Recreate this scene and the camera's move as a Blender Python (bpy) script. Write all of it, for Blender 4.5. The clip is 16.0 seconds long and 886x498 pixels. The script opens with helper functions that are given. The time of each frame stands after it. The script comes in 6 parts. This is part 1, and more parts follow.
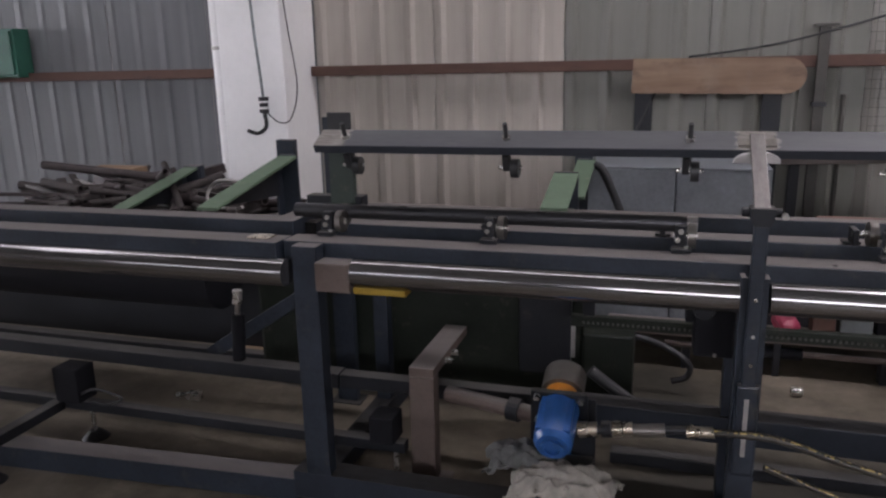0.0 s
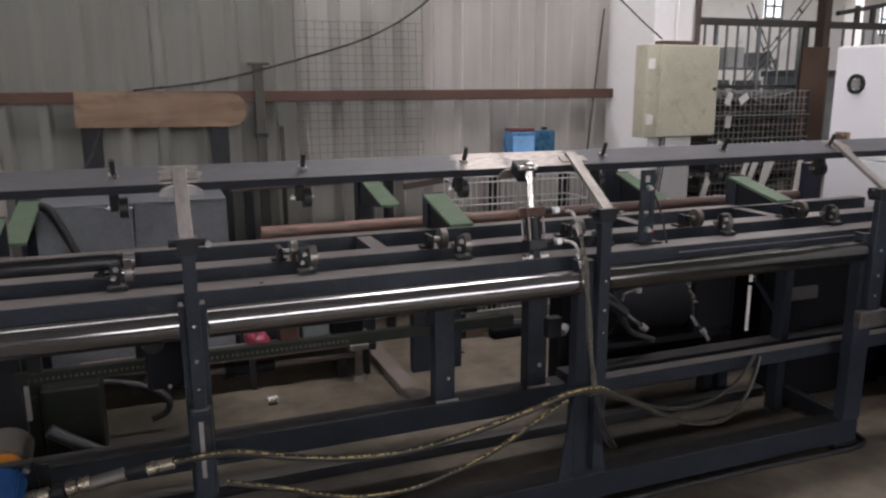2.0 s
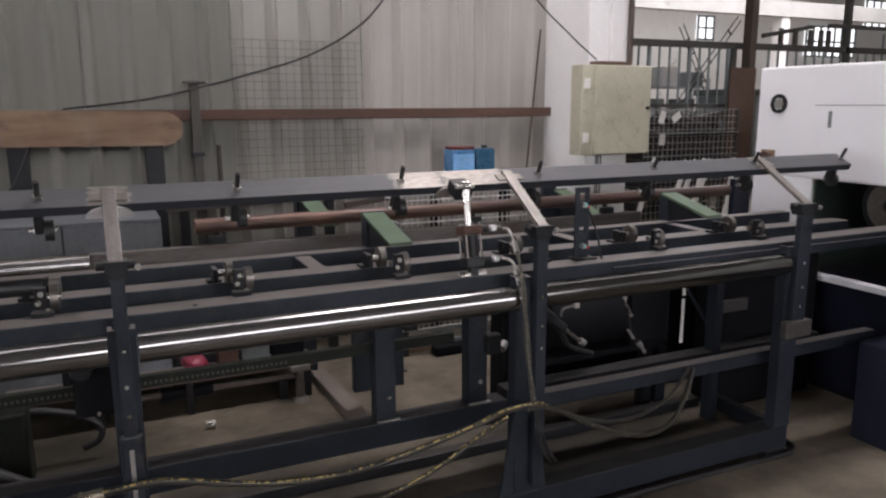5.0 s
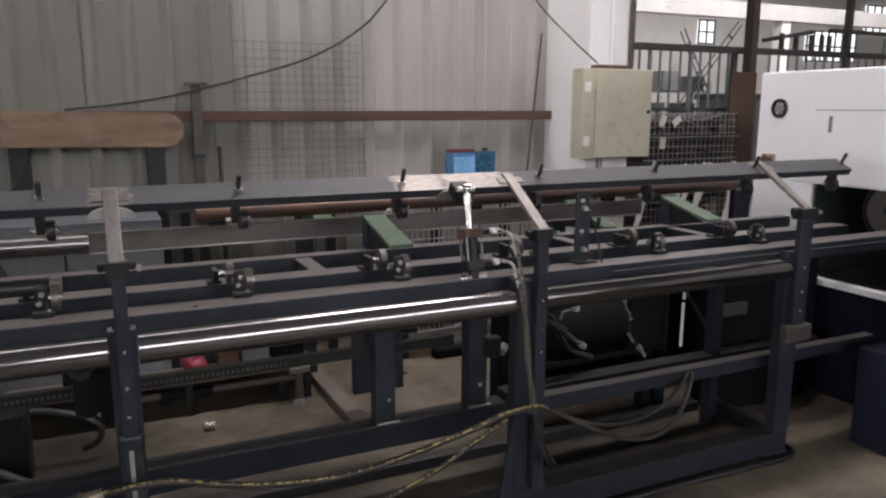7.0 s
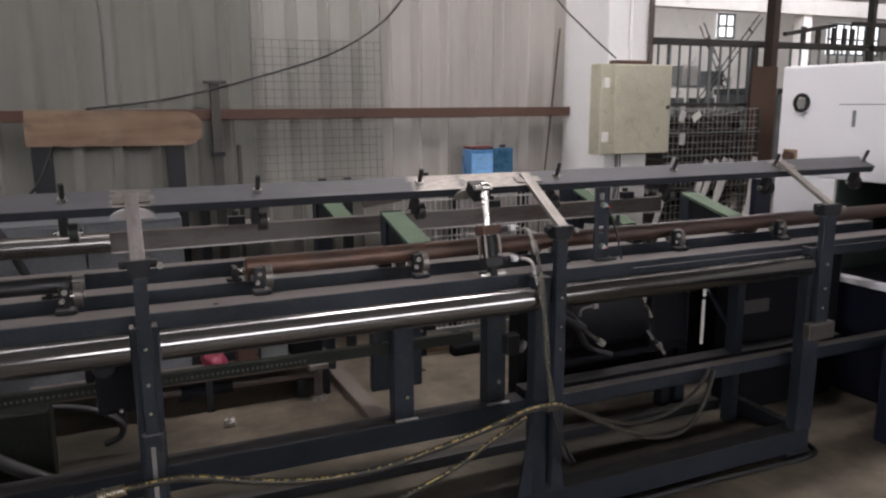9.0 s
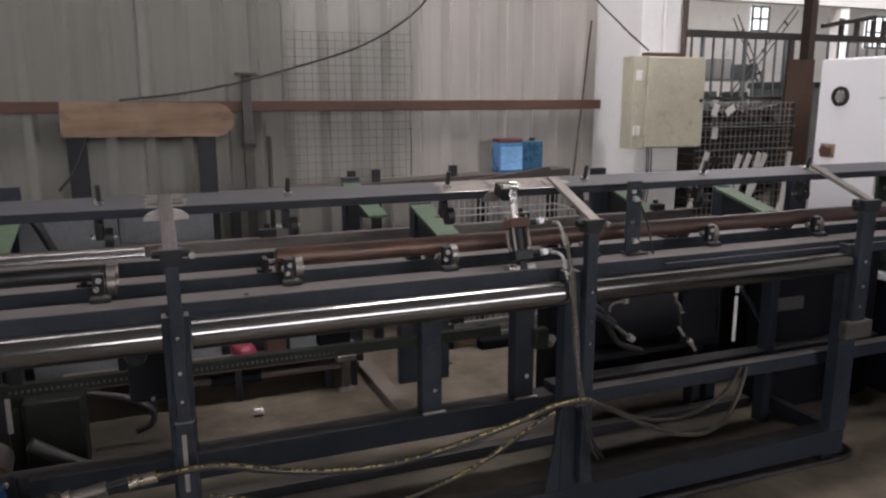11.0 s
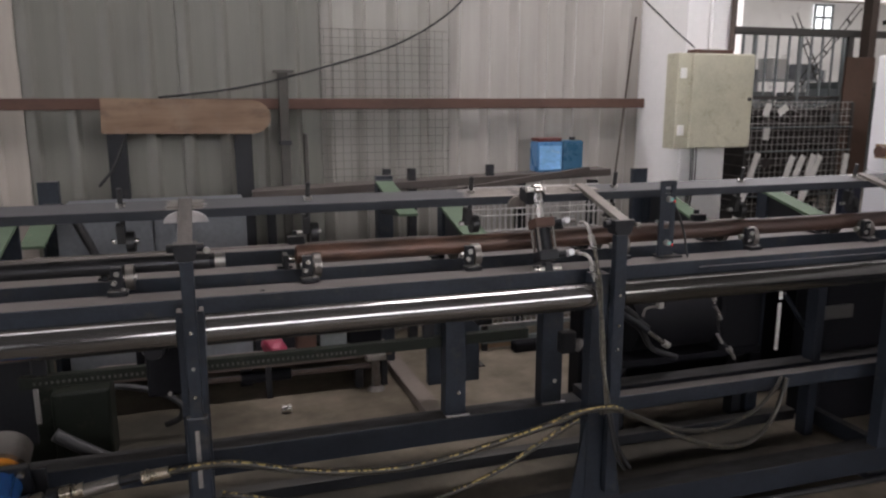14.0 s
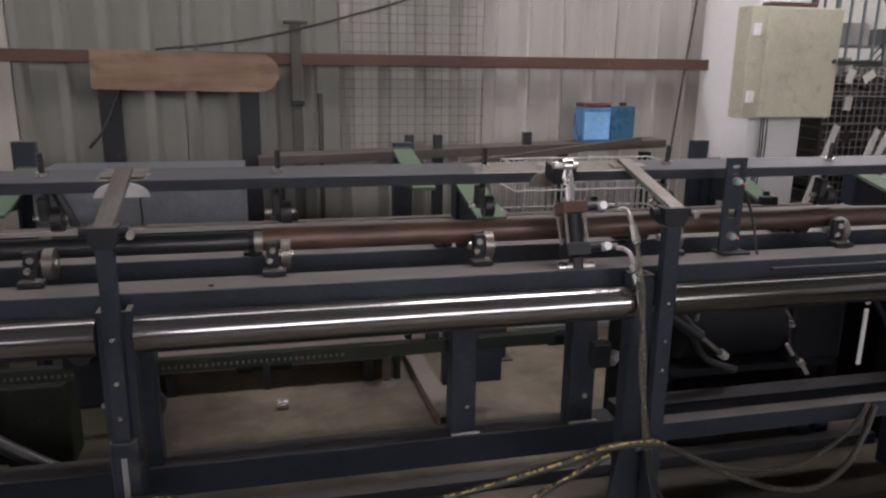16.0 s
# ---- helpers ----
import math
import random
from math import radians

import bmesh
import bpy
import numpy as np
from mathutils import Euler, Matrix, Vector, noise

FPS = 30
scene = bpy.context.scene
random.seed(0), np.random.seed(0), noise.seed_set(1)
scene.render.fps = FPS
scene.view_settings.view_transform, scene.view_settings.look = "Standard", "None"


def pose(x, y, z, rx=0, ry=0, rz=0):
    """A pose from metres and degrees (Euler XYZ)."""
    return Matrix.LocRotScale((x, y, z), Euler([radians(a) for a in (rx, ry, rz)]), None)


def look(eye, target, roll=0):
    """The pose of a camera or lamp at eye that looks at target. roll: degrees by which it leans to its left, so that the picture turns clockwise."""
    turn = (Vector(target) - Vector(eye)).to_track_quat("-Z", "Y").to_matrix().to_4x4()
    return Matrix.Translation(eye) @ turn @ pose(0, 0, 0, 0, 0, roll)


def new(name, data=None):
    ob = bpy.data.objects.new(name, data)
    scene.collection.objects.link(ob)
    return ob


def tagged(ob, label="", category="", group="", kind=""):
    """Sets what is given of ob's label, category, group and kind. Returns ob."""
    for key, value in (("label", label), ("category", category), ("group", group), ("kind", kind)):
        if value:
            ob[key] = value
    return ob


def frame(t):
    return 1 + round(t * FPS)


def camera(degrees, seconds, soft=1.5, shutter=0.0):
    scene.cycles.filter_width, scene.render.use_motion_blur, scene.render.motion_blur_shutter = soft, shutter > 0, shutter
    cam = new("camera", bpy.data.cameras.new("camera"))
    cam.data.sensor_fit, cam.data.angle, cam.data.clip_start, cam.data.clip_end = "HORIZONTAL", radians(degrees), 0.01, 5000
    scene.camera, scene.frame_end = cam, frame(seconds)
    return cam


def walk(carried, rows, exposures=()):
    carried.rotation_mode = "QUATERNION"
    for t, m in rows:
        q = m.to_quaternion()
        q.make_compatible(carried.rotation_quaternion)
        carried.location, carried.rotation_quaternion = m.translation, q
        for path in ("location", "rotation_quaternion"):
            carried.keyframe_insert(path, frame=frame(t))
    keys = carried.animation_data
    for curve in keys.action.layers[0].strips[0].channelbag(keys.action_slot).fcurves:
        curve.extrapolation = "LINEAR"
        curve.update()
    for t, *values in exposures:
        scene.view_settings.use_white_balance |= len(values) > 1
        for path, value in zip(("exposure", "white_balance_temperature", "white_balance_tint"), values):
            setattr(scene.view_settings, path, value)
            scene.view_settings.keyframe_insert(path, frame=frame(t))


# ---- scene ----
cam = camera(61.7, 16.0, soft=2.3, shutter=0.5)
PATH = [
    (0, (-0.127, 0.057, 1.45), (-0.696, 1.911, 0.965), -1.3),
    (0.5, (-0.094, 0.042, 1.454), (-0.466, 1.944, 0.964), -1.6),
    (0.6, (-0.074, 0.041, 1.455), (-0.257, 1.973, 0.971), -0.6),
    (0.7, (-0.054, 0.040, 1.457), (-0.146, 1.980, 0.979), -0.4),
    (0.8, (-0.033, 0.040, 1.458), (0.059, 1.984, 1.000), -0.6),
    (0.9, (-0.013, 0.039, 1.460), (0.210, 1.976, 1.015), -0.6),
    (1, (0.007, 0.038, 1.461), (0.344, 1.961, 1.027), -0.5),
    (1.1, (0.016, 0.034, 1.462), (0.427, 1.944, 1.030), -0.5),
    (1.2, (0.025, 0.030, 1.462), (0.537, 1.915, 1.031), -0.5),
    (1.3, (0.034, 0.027, 1.463), (0.598, 1.896, 1.030), -0.5),
    (1.5, (0.052, 0.019, 1.464), (0.666, 1.872, 1.032), -0.5),
    (2, (0.064, 0.009, 1.466), (0.753, 1.838, 1.039), -0.3),
    (2.5, (0.072, -0.001, 1.468), (0.801, 1.813, 1.048), -0.4),
    (3, (0.076, -0.015, 1.472), (0.855, 1.782, 1.068), -0.5),
    (3.5, (0.086, 0.014, 1.468), (0.888, 1.805, 1.079), -0.7),
    (4, (0.087, 0.007, 1.469), (0.9, 1.793, 1.082), -0.6),
    (6.5, (0.084, -0.01, 1.474), (0.919, 1.768, 1.097), 0.0),
    (7, (0.083, -0.007, 1.473), (0.91, 1.774, 1.097), 0.1),
    (7.5, (0.081, -0.006, 1.474), (0.897, 1.781, 1.097), 0.0),
    (8, (0.082, -0.004, 1.473), (0.896, 1.784, 1.096), -0.1),
    (10.5, (0.077, 0.006, 1.473), (0.801, 1.827, 1.074), -0.2),
    (11, (0.076, 0.012, 1.468), (0.793, 1.836, 1.067), -0.1),
    (11.5, (0.075, 0.008, 1.472), (0.771, 1.838, 1.069), -0.3),
    (12, (0.073, 0.006, 1.47), (0.753, 1.843, 1.066), -0.3),
    (12.5, (0.073, 0.004, 1.472), (0.757, 1.839, 1.068), -0.4),
    (13, (0.076, 0.007, 1.471), (0.766, 1.84, 1.067), -0.4),
    (13.5, (0.085, 0.009, 1.469), (0.747, 1.852, 1.061), -0.7),
    (14, (0.177, 0.035, 1.450), (0.768, 1.904, 1.052), 0.0),
    (14.5, (0.269, 0.122, 1.438), (0.796, 1.998, 0.990), 0.5),
    (15, (0.316, 0.264, 1.419), (0.848, 2.150, 1.017), -0.4),
    (15.5, (0.376, 0.370, 1.417), (0.876, 2.255, 0.972), 0.9),
    (16, (0.437, 0.450, 1.412), (0.891, 2.336, 0.925), 0.8),
]
walk(cam, [(t, look(eye, target, roll)) for t, eye, target, roll in PATH], [(0, 0.0, 6500, 21), (0.5, -0.12, 6500, 21), (0.6, -0.13, 6520, 21), (1.5, -0.12, 6720, 18), (4, -0.12, 6750, 18), (8, -0.10, 6820, 18), (13.5, -0.12, 6820, 18), (16, -0.08, 6760, 20)])

# ---- world and light ----
world = bpy.data.worlds.new("world")
scene.world = world
world.use_nodes = True
wn = world.node_tree
sky = wn.nodes.new("ShaderNodeTexSky")
sky.sky_type, sky.sun_disc, sky.sun_elevation, sky.sun_rotation = "NISHITA", False, radians(40), radians(120)
wn.links.new(sky.outputs[0], wn.nodes["Background"].inputs[0])
wn.nodes["Background"].inputs[1].default_value = 0.1

ROOF = 9.0


def area_lamp(name, x, y, z, sx, sy, watts, colour, target):
    d = bpy.data.lights.new(name, "AREA")
    d.shape, d.size, d.size_y, d.energy, d.color = "RECTANGLE", sx, sy, watts, colour
    o = new(name, d)
    o.matrix_world = look((x, y, z), target)
    return o


# unseen daylight lamps added as skylights: low-bay strips and one for the far hall
BAY = 5.2
STRIPS = ((-6.2, 0.35, 1.0, 4.2), (2.4, 0.85, 2.7, 3.45))
DAY = (0.97, 0.97, 1.0)
for (sx, half, sy0, sy1), watts in zip(STRIPS, (14, 116)):
    area_lamp("skylight_lamp", sx, (sy0 + sy1) / 2, BAY - 0.05, 2 * half, sy1 - sy0, watts, DAY, (sx, (sy0 + sy1) / 2 + 0.001, 0))
area_lamp("skylight_lamp", 0.75, 2.9, BAY - 0.05, 16.3, 0.45, 76, DAY, (0.75, 2.901, 0))
area_lamp("skylight_lamp", 24.0, 17.0, ROOF - 0.08, 22.0, 14.0, 2900, DAY, (24.0, 17.0, 0))


# ---- materials ----
def principled(name, colour, rough=0.5, metal=0.0):
    m = bpy.data.materials.new(name)
    m.use_nodes = True
    b = m.node_tree.nodes["Principled BSDF"]
    b.inputs["Base Color"].default_value = (*colour, 1)
    b.inputs["Roughness"].default_value = rough
    b.inputs["Metallic"].default_value = metal
    return m, m.node_tree, b


def noise_node(nt, scale, detail=4.0, rough=0.55, stretch=None):
    tc = nt.nodes.new("ShaderNodeTexCoord")
    n = nt.nodes.new("ShaderNodeTexNoise")
    n.inputs["Scale"].default_value, n.inputs["Detail"].default_value, n.inputs["Roughness"].default_value = scale, detail, rough
    if stretch:
        mp = nt.nodes.new("ShaderNodeMapping")
        mp.inputs["Scale"].default_value = stretch
        nt.links.new(tc.outputs["Object"], mp.inputs["Vector"])
        nt.links.new(mp.outputs[0], n.inputs["Vector"])
    else:
        nt.links.new(tc.outputs["Object"], n.inputs["Vector"])
    return n.outputs["Fac"]


def ramp_node(nt, fac, stops):
    r = nt.nodes.new("ShaderNodeValToRGB")
    els = r.color_ramp.elements
    while len(els) < len(stops):
        els.new(0.5)
    for e, (p, c) in zip(els, stops):
        e.position, e.color = p, (*c, 1)
    nt.links.new(fac, r.inputs[0])
    return r.outputs[0]


def mixed(nt, fac, a, b):
    m = nt.nodes.new("ShaderNodeMix")
    m.data_type = "RGBA"
    for s, v in ((m.inputs[0], fac), (m.inputs[6], a), (m.inputs[7], b)):
        if isinstance(v, (int, float)):
            s.default_value = v
        elif isinstance(v, tuple):
            s.default_value = (*v, 1)
        else:
            nt.links.new(v, s)
    return m.outputs[2]


def math_node(nt, op, a, b=0.0, clamp=False):
    m = nt.nodes.new("ShaderNodeMath")
    m.operation, m.use_clamp = op, clamp
    for s, v in zip(m.inputs, (a, b)):
        if isinstance(v, (int, float)):
            s.default_value = v
        else:
            nt.links.new(v, s)
    return m.outputs[0]


def bumped(nt, b, height, strength, distance=0.002):
    n = nt.nodes.new("ShaderNodeBump")
    n.inputs["Strength"].default_value, n.inputs["Distance"].default_value = strength, distance
    nt.links.new(height, n.inputs["Height"])
    nt.links.new(n.outputs[0], b.inputs["Normal"])


def dust_mask(nt, low=0.55, high=0.95):
    """Where a face lies level and collects dust, broken up by noise."""
    g = nt.nodes.new("ShaderNodeNewGeometry")
    s = nt.nodes.new("ShaderNodeSeparateXYZ")
    nt.links.new(g.outputs["True Normal"], s.inputs[0])
    r = nt.nodes.new("ShaderNodeMapRange")
    r.inputs["From Min"].default_value, r.inputs["From Max"].default_value = low, high
    nt.links.new(s.outputs["Z"], r.inputs["Value"])
    n = noise_node(nt, 9.0, 6.0, 0.65, (1, 3, 1))
    f = math_node(nt, "MULTIPLY_ADD", n, 1.1)
    nt.nodes[-1].inputs[2].default_value = 0.25
    return math_node(nt, "MULTIPLY", r.outputs[0], f, True)


def surface(name, colour, rough=0.5, metal=0.0, vary=0.25, scale=3.0, fine=60.0, stretch=None, spots=None, bump=0.15, dust=None, spot_at=(0.6, 0.72), rough_vary=0.15):
    """A material with broad stains and fine grain, optional spots of another colour, dust on level faces."""
    m, nt, b = principled(name, colour, rough, metal)
    dark, light = tuple(c * (1 - vary) for c in colour), tuple(min(1, c * (1 + vary)) for c in colour)
    broad = noise_node(nt, scale, 5.0, 0.6, stretch)
    grain = noise_node(nt, fine, 3.0, 0.5, stretch)
    both = math_node(nt, "MULTIPLY_ADD", grain, 0.35)
    nt.links.new(broad, nt.nodes[-1].inputs[2])
    col = ramp_node(nt, both, [(0.42, dark), (0.92, light)])
    if spots:
        sp = noise_node(nt, scale * 2.7, 6.0, 0.7, stretch)
        msk = ramp_node(nt, sp, [(spot_at[0], (0, 0, 0)), (spot_at[1], (1, 1, 1))])
        col = mixed(nt, msk, col, spots)
    rg = math_node(nt, "MULTIPLY_ADD", broad, rough_vary * 2)
    nt.nodes[-1].inputs[2].default_value = rough - rough_vary
    if dust:
        dm = dust_mask(nt)
        col = mixed(nt, dm, col, dust)
        rg = math_node(nt, "MAXIMUM", rg, math_node(nt, "MULTIPLY", dm, 0.75))
        if metal:
            mt = math_node(nt, "MULTIPLY", math_node(nt, "SUBTRACT", 1.0, dm), metal)
            nt.links.new(mt, b.inputs["Metallic"])
    nt.links.new(col, b.inputs["Base Color"])
    nt.links.new(rg, b.inputs["Roughness"])
    if bump:
        bumped(nt, b, both, bump)
    return m


DUST = (0.175, 0.155, 0.145)
STEEL = surface("dark_blue_paint", (0.019, 0.0245, 0.034), 0.42, 0, 0.42, 5, 80, None, (0.045, 0.042, 0.040), 0.12, DUST, (0.57, 0.72))
STEEL_DARK = surface("black_steel", (0.013, 0.014, 0.017), 0.45, 0, 0.3, 5, 80, None, (0.035, 0.03, 0.028), 0.1, (0.08, 0.075, 0.07))
# copy of the blue paint: low parts' shade and thinner dust in its colour
STEEL_LOW = surface("low_blue_paint", (0.018, 0.022, 0.030), 0.45, 0, 0.35, 4, 80, None, (0.022, 0.021, 0.02), 0.1, (0.036, 0.034, 0.032))
BARE = surface("bare_ground_steel", (0.24, 0.22, 0.198), 0.36, 0.6, 0.35, 9, 60, (3, 1, 1), (0.20, 0.16, 0.135), 0.12, None, (0.58, 0.76), 0.12)
GREY_METAL = surface("galvanised_steel", (0.40, 0.38, 0.36), 0.42, 0.6, 0.2, 9, 70, None, (0.2, 0.16, 0.13), 0.1)
CHROME = surface("worn_chrome", (0.265, 0.257, 0.258), 0.15, 0.92, 0.35, 4, 30, (0.25, 9, 9), (0.19, 0.165, 0.158), 0.05, None, (0.50, 0.70), 0.06)
WORN_TUBE = surface("worn_bright_tube", (0.32, 0.305, 0.295), 0.24, 0.9, 0.3, 3, 40, (0.4, 3, 3), (0.20, 0.165, 0.145), 0.04, None, (0.52, 0.68), 0.10)
# darker metal for the right-hand guide shaft
DARK_SHAFT = surface("dark_shaft", (0.115, 0.112, 0.106), 0.16, 0.9, 0.4, 4, 30, (0.25, 9, 9), (0.07, 0.065, 0.06), 0.05, None, (0.5, 0.7), 0.06)
LIFT = surface("dusty_steel_tube", (0.14, 0.128, 0.12), 0.38, 0.7, 0.2, 2.2, 50, (0.5, 2, 2), (0.096, 0.076, 0.068), 0.05, (0.096, 0.0784, 0.0704), (0.5, 0.66), 0.10)
BOLT = surface("bright_bolt", (0.527, 0.51, 0.476), 0.28, 0.9, 0.15, 20, 90)
CAST = surface("worn_roller_steel", (0.192, 0.176, 0.16), 0.35, 0.75, 0.3, 12, 90, None, (0.096, 0.072, 0.056), 0.1, (0.176, 0.16, 0.144))
RUBBER = surface("black_rubber", (0.016, 0.016, 0.017), 0.5, 0, 0.3, 10, 90, None, (0.05, 0.045, 0.04), 0.1)
ROD = surface("oiled_black_rod", (0.045, 0.045, 0.048), 0.3, 0.5, 0.3, 3, 60, (0.3, 2, 2), (0.07, 0.06, 0.055), 0.05)
GREEN = surface("worn_green_paint", (0.0975, 0.146, 0.0938), 0.75, 0, 0.2, 6, 70, (1, 2, 1), (0.203, 0.18, 0.143), 0.1, None, (0.60, 0.75))
GREEN_DARK = surface("dark_green_paint", (0.024, 0.036, 0.028), 0.5, 0, 0.25, 4, 70, None, (0.09, 0.08, 0.06), 0.1)
RUST = surface("rusty_girt", (0.0863, 0.0435, 0.0315), 0.75, 0, 0.3, 3, 60, (0.5, 2, 2), (0.0525, 0.0338, 0.0285), 0.3, DUST)
CARBON = surface("brown_bracket_steel", (0.0975, 0.0713, 0.06), 0.6, 0.1, 0.25, 6, 70, None, (0.06, 0.045, 0.0413), 0.2, DUST)
OLIVE_POST = surface("dusty_olive_steel", (0.058, 0.054, 0.046), 0.6, 0.1, 0.3, 6, 70, None, (0.10, 0.085, 0.07), 0.2)
RACK_BROWN = surface("dark_dusty_rack_steel", (0.060, 0.048, 0.042), 0.65, 0.1, 0.35, 6, 70, (0.4, 2, 2), (0.10, 0.075, 0.062), 0.2, (0.11, 0.095, 0.085))
FAR_PLASTER = surface("grey_plaster", (0.68, 0.68, 0.66), 0.8, 0, 0.12, 0.5, 20, None, (0.36, 0.36, 0.35), 0.05)
DULL = surface("dull_roof_sheet", (0.16, 0.155, 0.15), 0.7, 0, 0.15, 0.8, 20, None, (0.10, 0.09, 0.085), 0.1)
WHITE = surface("white_wall_paint", (0.82, 0.81, 0.80), 0.6, 0, 0.06, 1.4, 30, None, (0.50, 0.47, 0.43), 0.15, None, (0.66, 0.85))
MACHINE_WHITE = surface("machine_white", (0.8, 0.8, 0.82), 0.35, 0, 0.02, 1.5, 120, None, None, 0.02, None, (0.6, 0.7), 0.05)
NAVY = surface("machine_navy", (0.012, 0.014, 0.026), 0.4, 0, 0.25, 3, 70)
BLACK = surface("near_black", (0.007, 0.007, 0.009), 0.75, 0, 0.2, 5, 60)
CREAM = surface("yellowed_cream_paint", (0.470, 0.450, 0.345), 0.5, 0, 0.18, 3.5, 60, None, (0.27, 0.235, 0.16), 0.08, None, (0.56, 0.8))
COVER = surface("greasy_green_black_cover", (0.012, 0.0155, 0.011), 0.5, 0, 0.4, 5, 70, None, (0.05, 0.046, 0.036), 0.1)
GREEN_BOX = surface("green_box_paint", (0.024, 0.104, 0.072), 0.5, 0, 0.2, 4, 70)
BLUE = surface("blue_motor_paint", (0.016, 0.076, 0.24), 0.35, 0, 0.25, 14, 90, None, (0.016, 0.024, 0.048), 0.1, None, (0.66, 0.8))
ORANGE = surface("orange_paint", (0.637, 0.23, 0.0255), 0.45, 0, 0.15, 12, 80)
YELLOW = surface("yellow_plastic", (0.28, 0.18, 0.02), 0.5, 0, 0.15, 12, 80)
BRASS = surface("brass_fitting", (0.60, 0.53, 0.42), 0.28, 0.9, 0.2, 30, 120)
PINK = surface("pink_plastic_bag", (0.30, 0.04, 0.075), 0.4, 0, 0.25, 10, 60)
BLUE_GREY = surface("blue_grey_sheet", (0.155, 0.167, 0.180), 0.5, 0.1, 0.35, 3.2, 50, None, (0.175, 0.188, 0.200), 0.08, None, (0.58, 0.8))
GREY_CLOTH = surface("grey_rag", (0.24, 0.22, 0.192), 0.9, 0, 0.3, 14, 90, None, (0.096, 0.08, 0.068), 0.4)
BEAM_GREY = surface("greyed_beam_paint", (0.50, 0.50, 0.49), 0.6, 0, 0.15, 0.8, 20, None, (0.36, 0.35, 0.33), 0.05)
PALE_CRATE = surface("pale_crate_paint", (0.34, 0.36, 0.37), 0.55, 0, 0.25, 3, 60, None, (0.2, 0.19, 0.17), 0.1)
OILY_CLOTH = surface("oily_grey_rag", (0.085, 0.085, 0.082), 0.85, 0, 0.4, 14, 90, None, (0.04, 0.038, 0.036), 0.4)
FENCE_DARK = surface("dark_fence_paint", (0.055, 0.052, 0.048), 0.5, 0, 0.25, 5, 60, None, (0.10, 0.08, 0.06), 0.1)
FENCE = surface("grey_fence_paint", (0.17, 0.19, 0.19), 0.5, 0, 0.2, 5, 60)
BROWN_PLATE = surface("brown_plate_paint", (0.084, 0.0496, 0.0352), 0.6, 0, 0.25, 4, 60, None, (0.056, 0.04, 0.032), 0.1)
BROWN_POST = surface("brown_post_paint", (0.058, 0.042, 0.034), 0.6, 0, 0.25, 4, 60, None, (0.13, 0.08, 0.06), 0.1)
DARK_SCRAP = surface("dark_scrap", (0.046, 0.038, 0.036), 0.6, 0.2, 0.5, 9, 70, None, (0.11, 0.075, 0.058), 0.2)
STRIP_PAINT = surface("pale_painted_strip", (0.78, 0.77, 0.74), 0.5, 0, 0.15, 6, 60, None, (0.30, 0.27, 0.24), 0.1)
SCRAP = surface("rusty_scrap", (0.050, 0.040, 0.039), 0.5, 0.4, 0.45, 9, 70, None, (0.095, 0.07, 0.06), 0.2)
CARD = surface("brown_cardboard", (0.252, 0.168, 0.105), 0.85, 0, 0.15, 5, 60, None, None, 0.1)
WIRE = surface("dull_wire", (0.136, 0.128, 0.12), 0.5, 0.4, 0.2, 20, 90)
CRATE_WIRE = surface("pale_zinc_wire", (0.52, 0.51, 0.49), 0.45, 0.2, 0.2, 20, 90)
WIRE_PALE = surface("zinc_wire", (0.46, 0.45, 0.43), 0.4, 0.6, 0.2, 20, 90)
CONCRETE = surface("dusty_channel", (0.165, 0.138, 0.118), 0.85, 0, 0.2, 3, 60, None, (0.15, 0.135, 0.12), 0.3)
RED_CAP = surface("red_brown_lid", (0.12, 0.03, 0.026), 0.4, 0, 0.2, 20, 80)
PALE_LABEL = surface("pale_blue_label", (0.20, 0.46, 0.80), 0.4, 0, 0.3, 5, 40, (1, 1, 2), (0.42, 0.56, 0.70), 0.02, None, (0.58, 0.7))
CAN_BLUE = surface("blue_can", (0.064, 0.2, 0.4), 0.3, 0, 0.2, 9, 60)
CAN_TEAL = surface("teal_can", (0.022, 0.10, 0.18), 0.3, 0, 0.2, 9, 60)
PAPER = surface("white_tag", (0.75, 0.74, 0.70), 0.7, 0, 0.06, 12, 60)


for dull_paint, gloss in ((STEEL, 0.32), (STEEL_LOW, 0.25), (STEEL_DARK, 0.3), (BLACK, 0.15), (NAVY, 0.25), (COVER, 0.25)):
    dull_paint.node_tree.nodes["Principled BSDF"].inputs["Specular IOR Level"].default_value = gloss


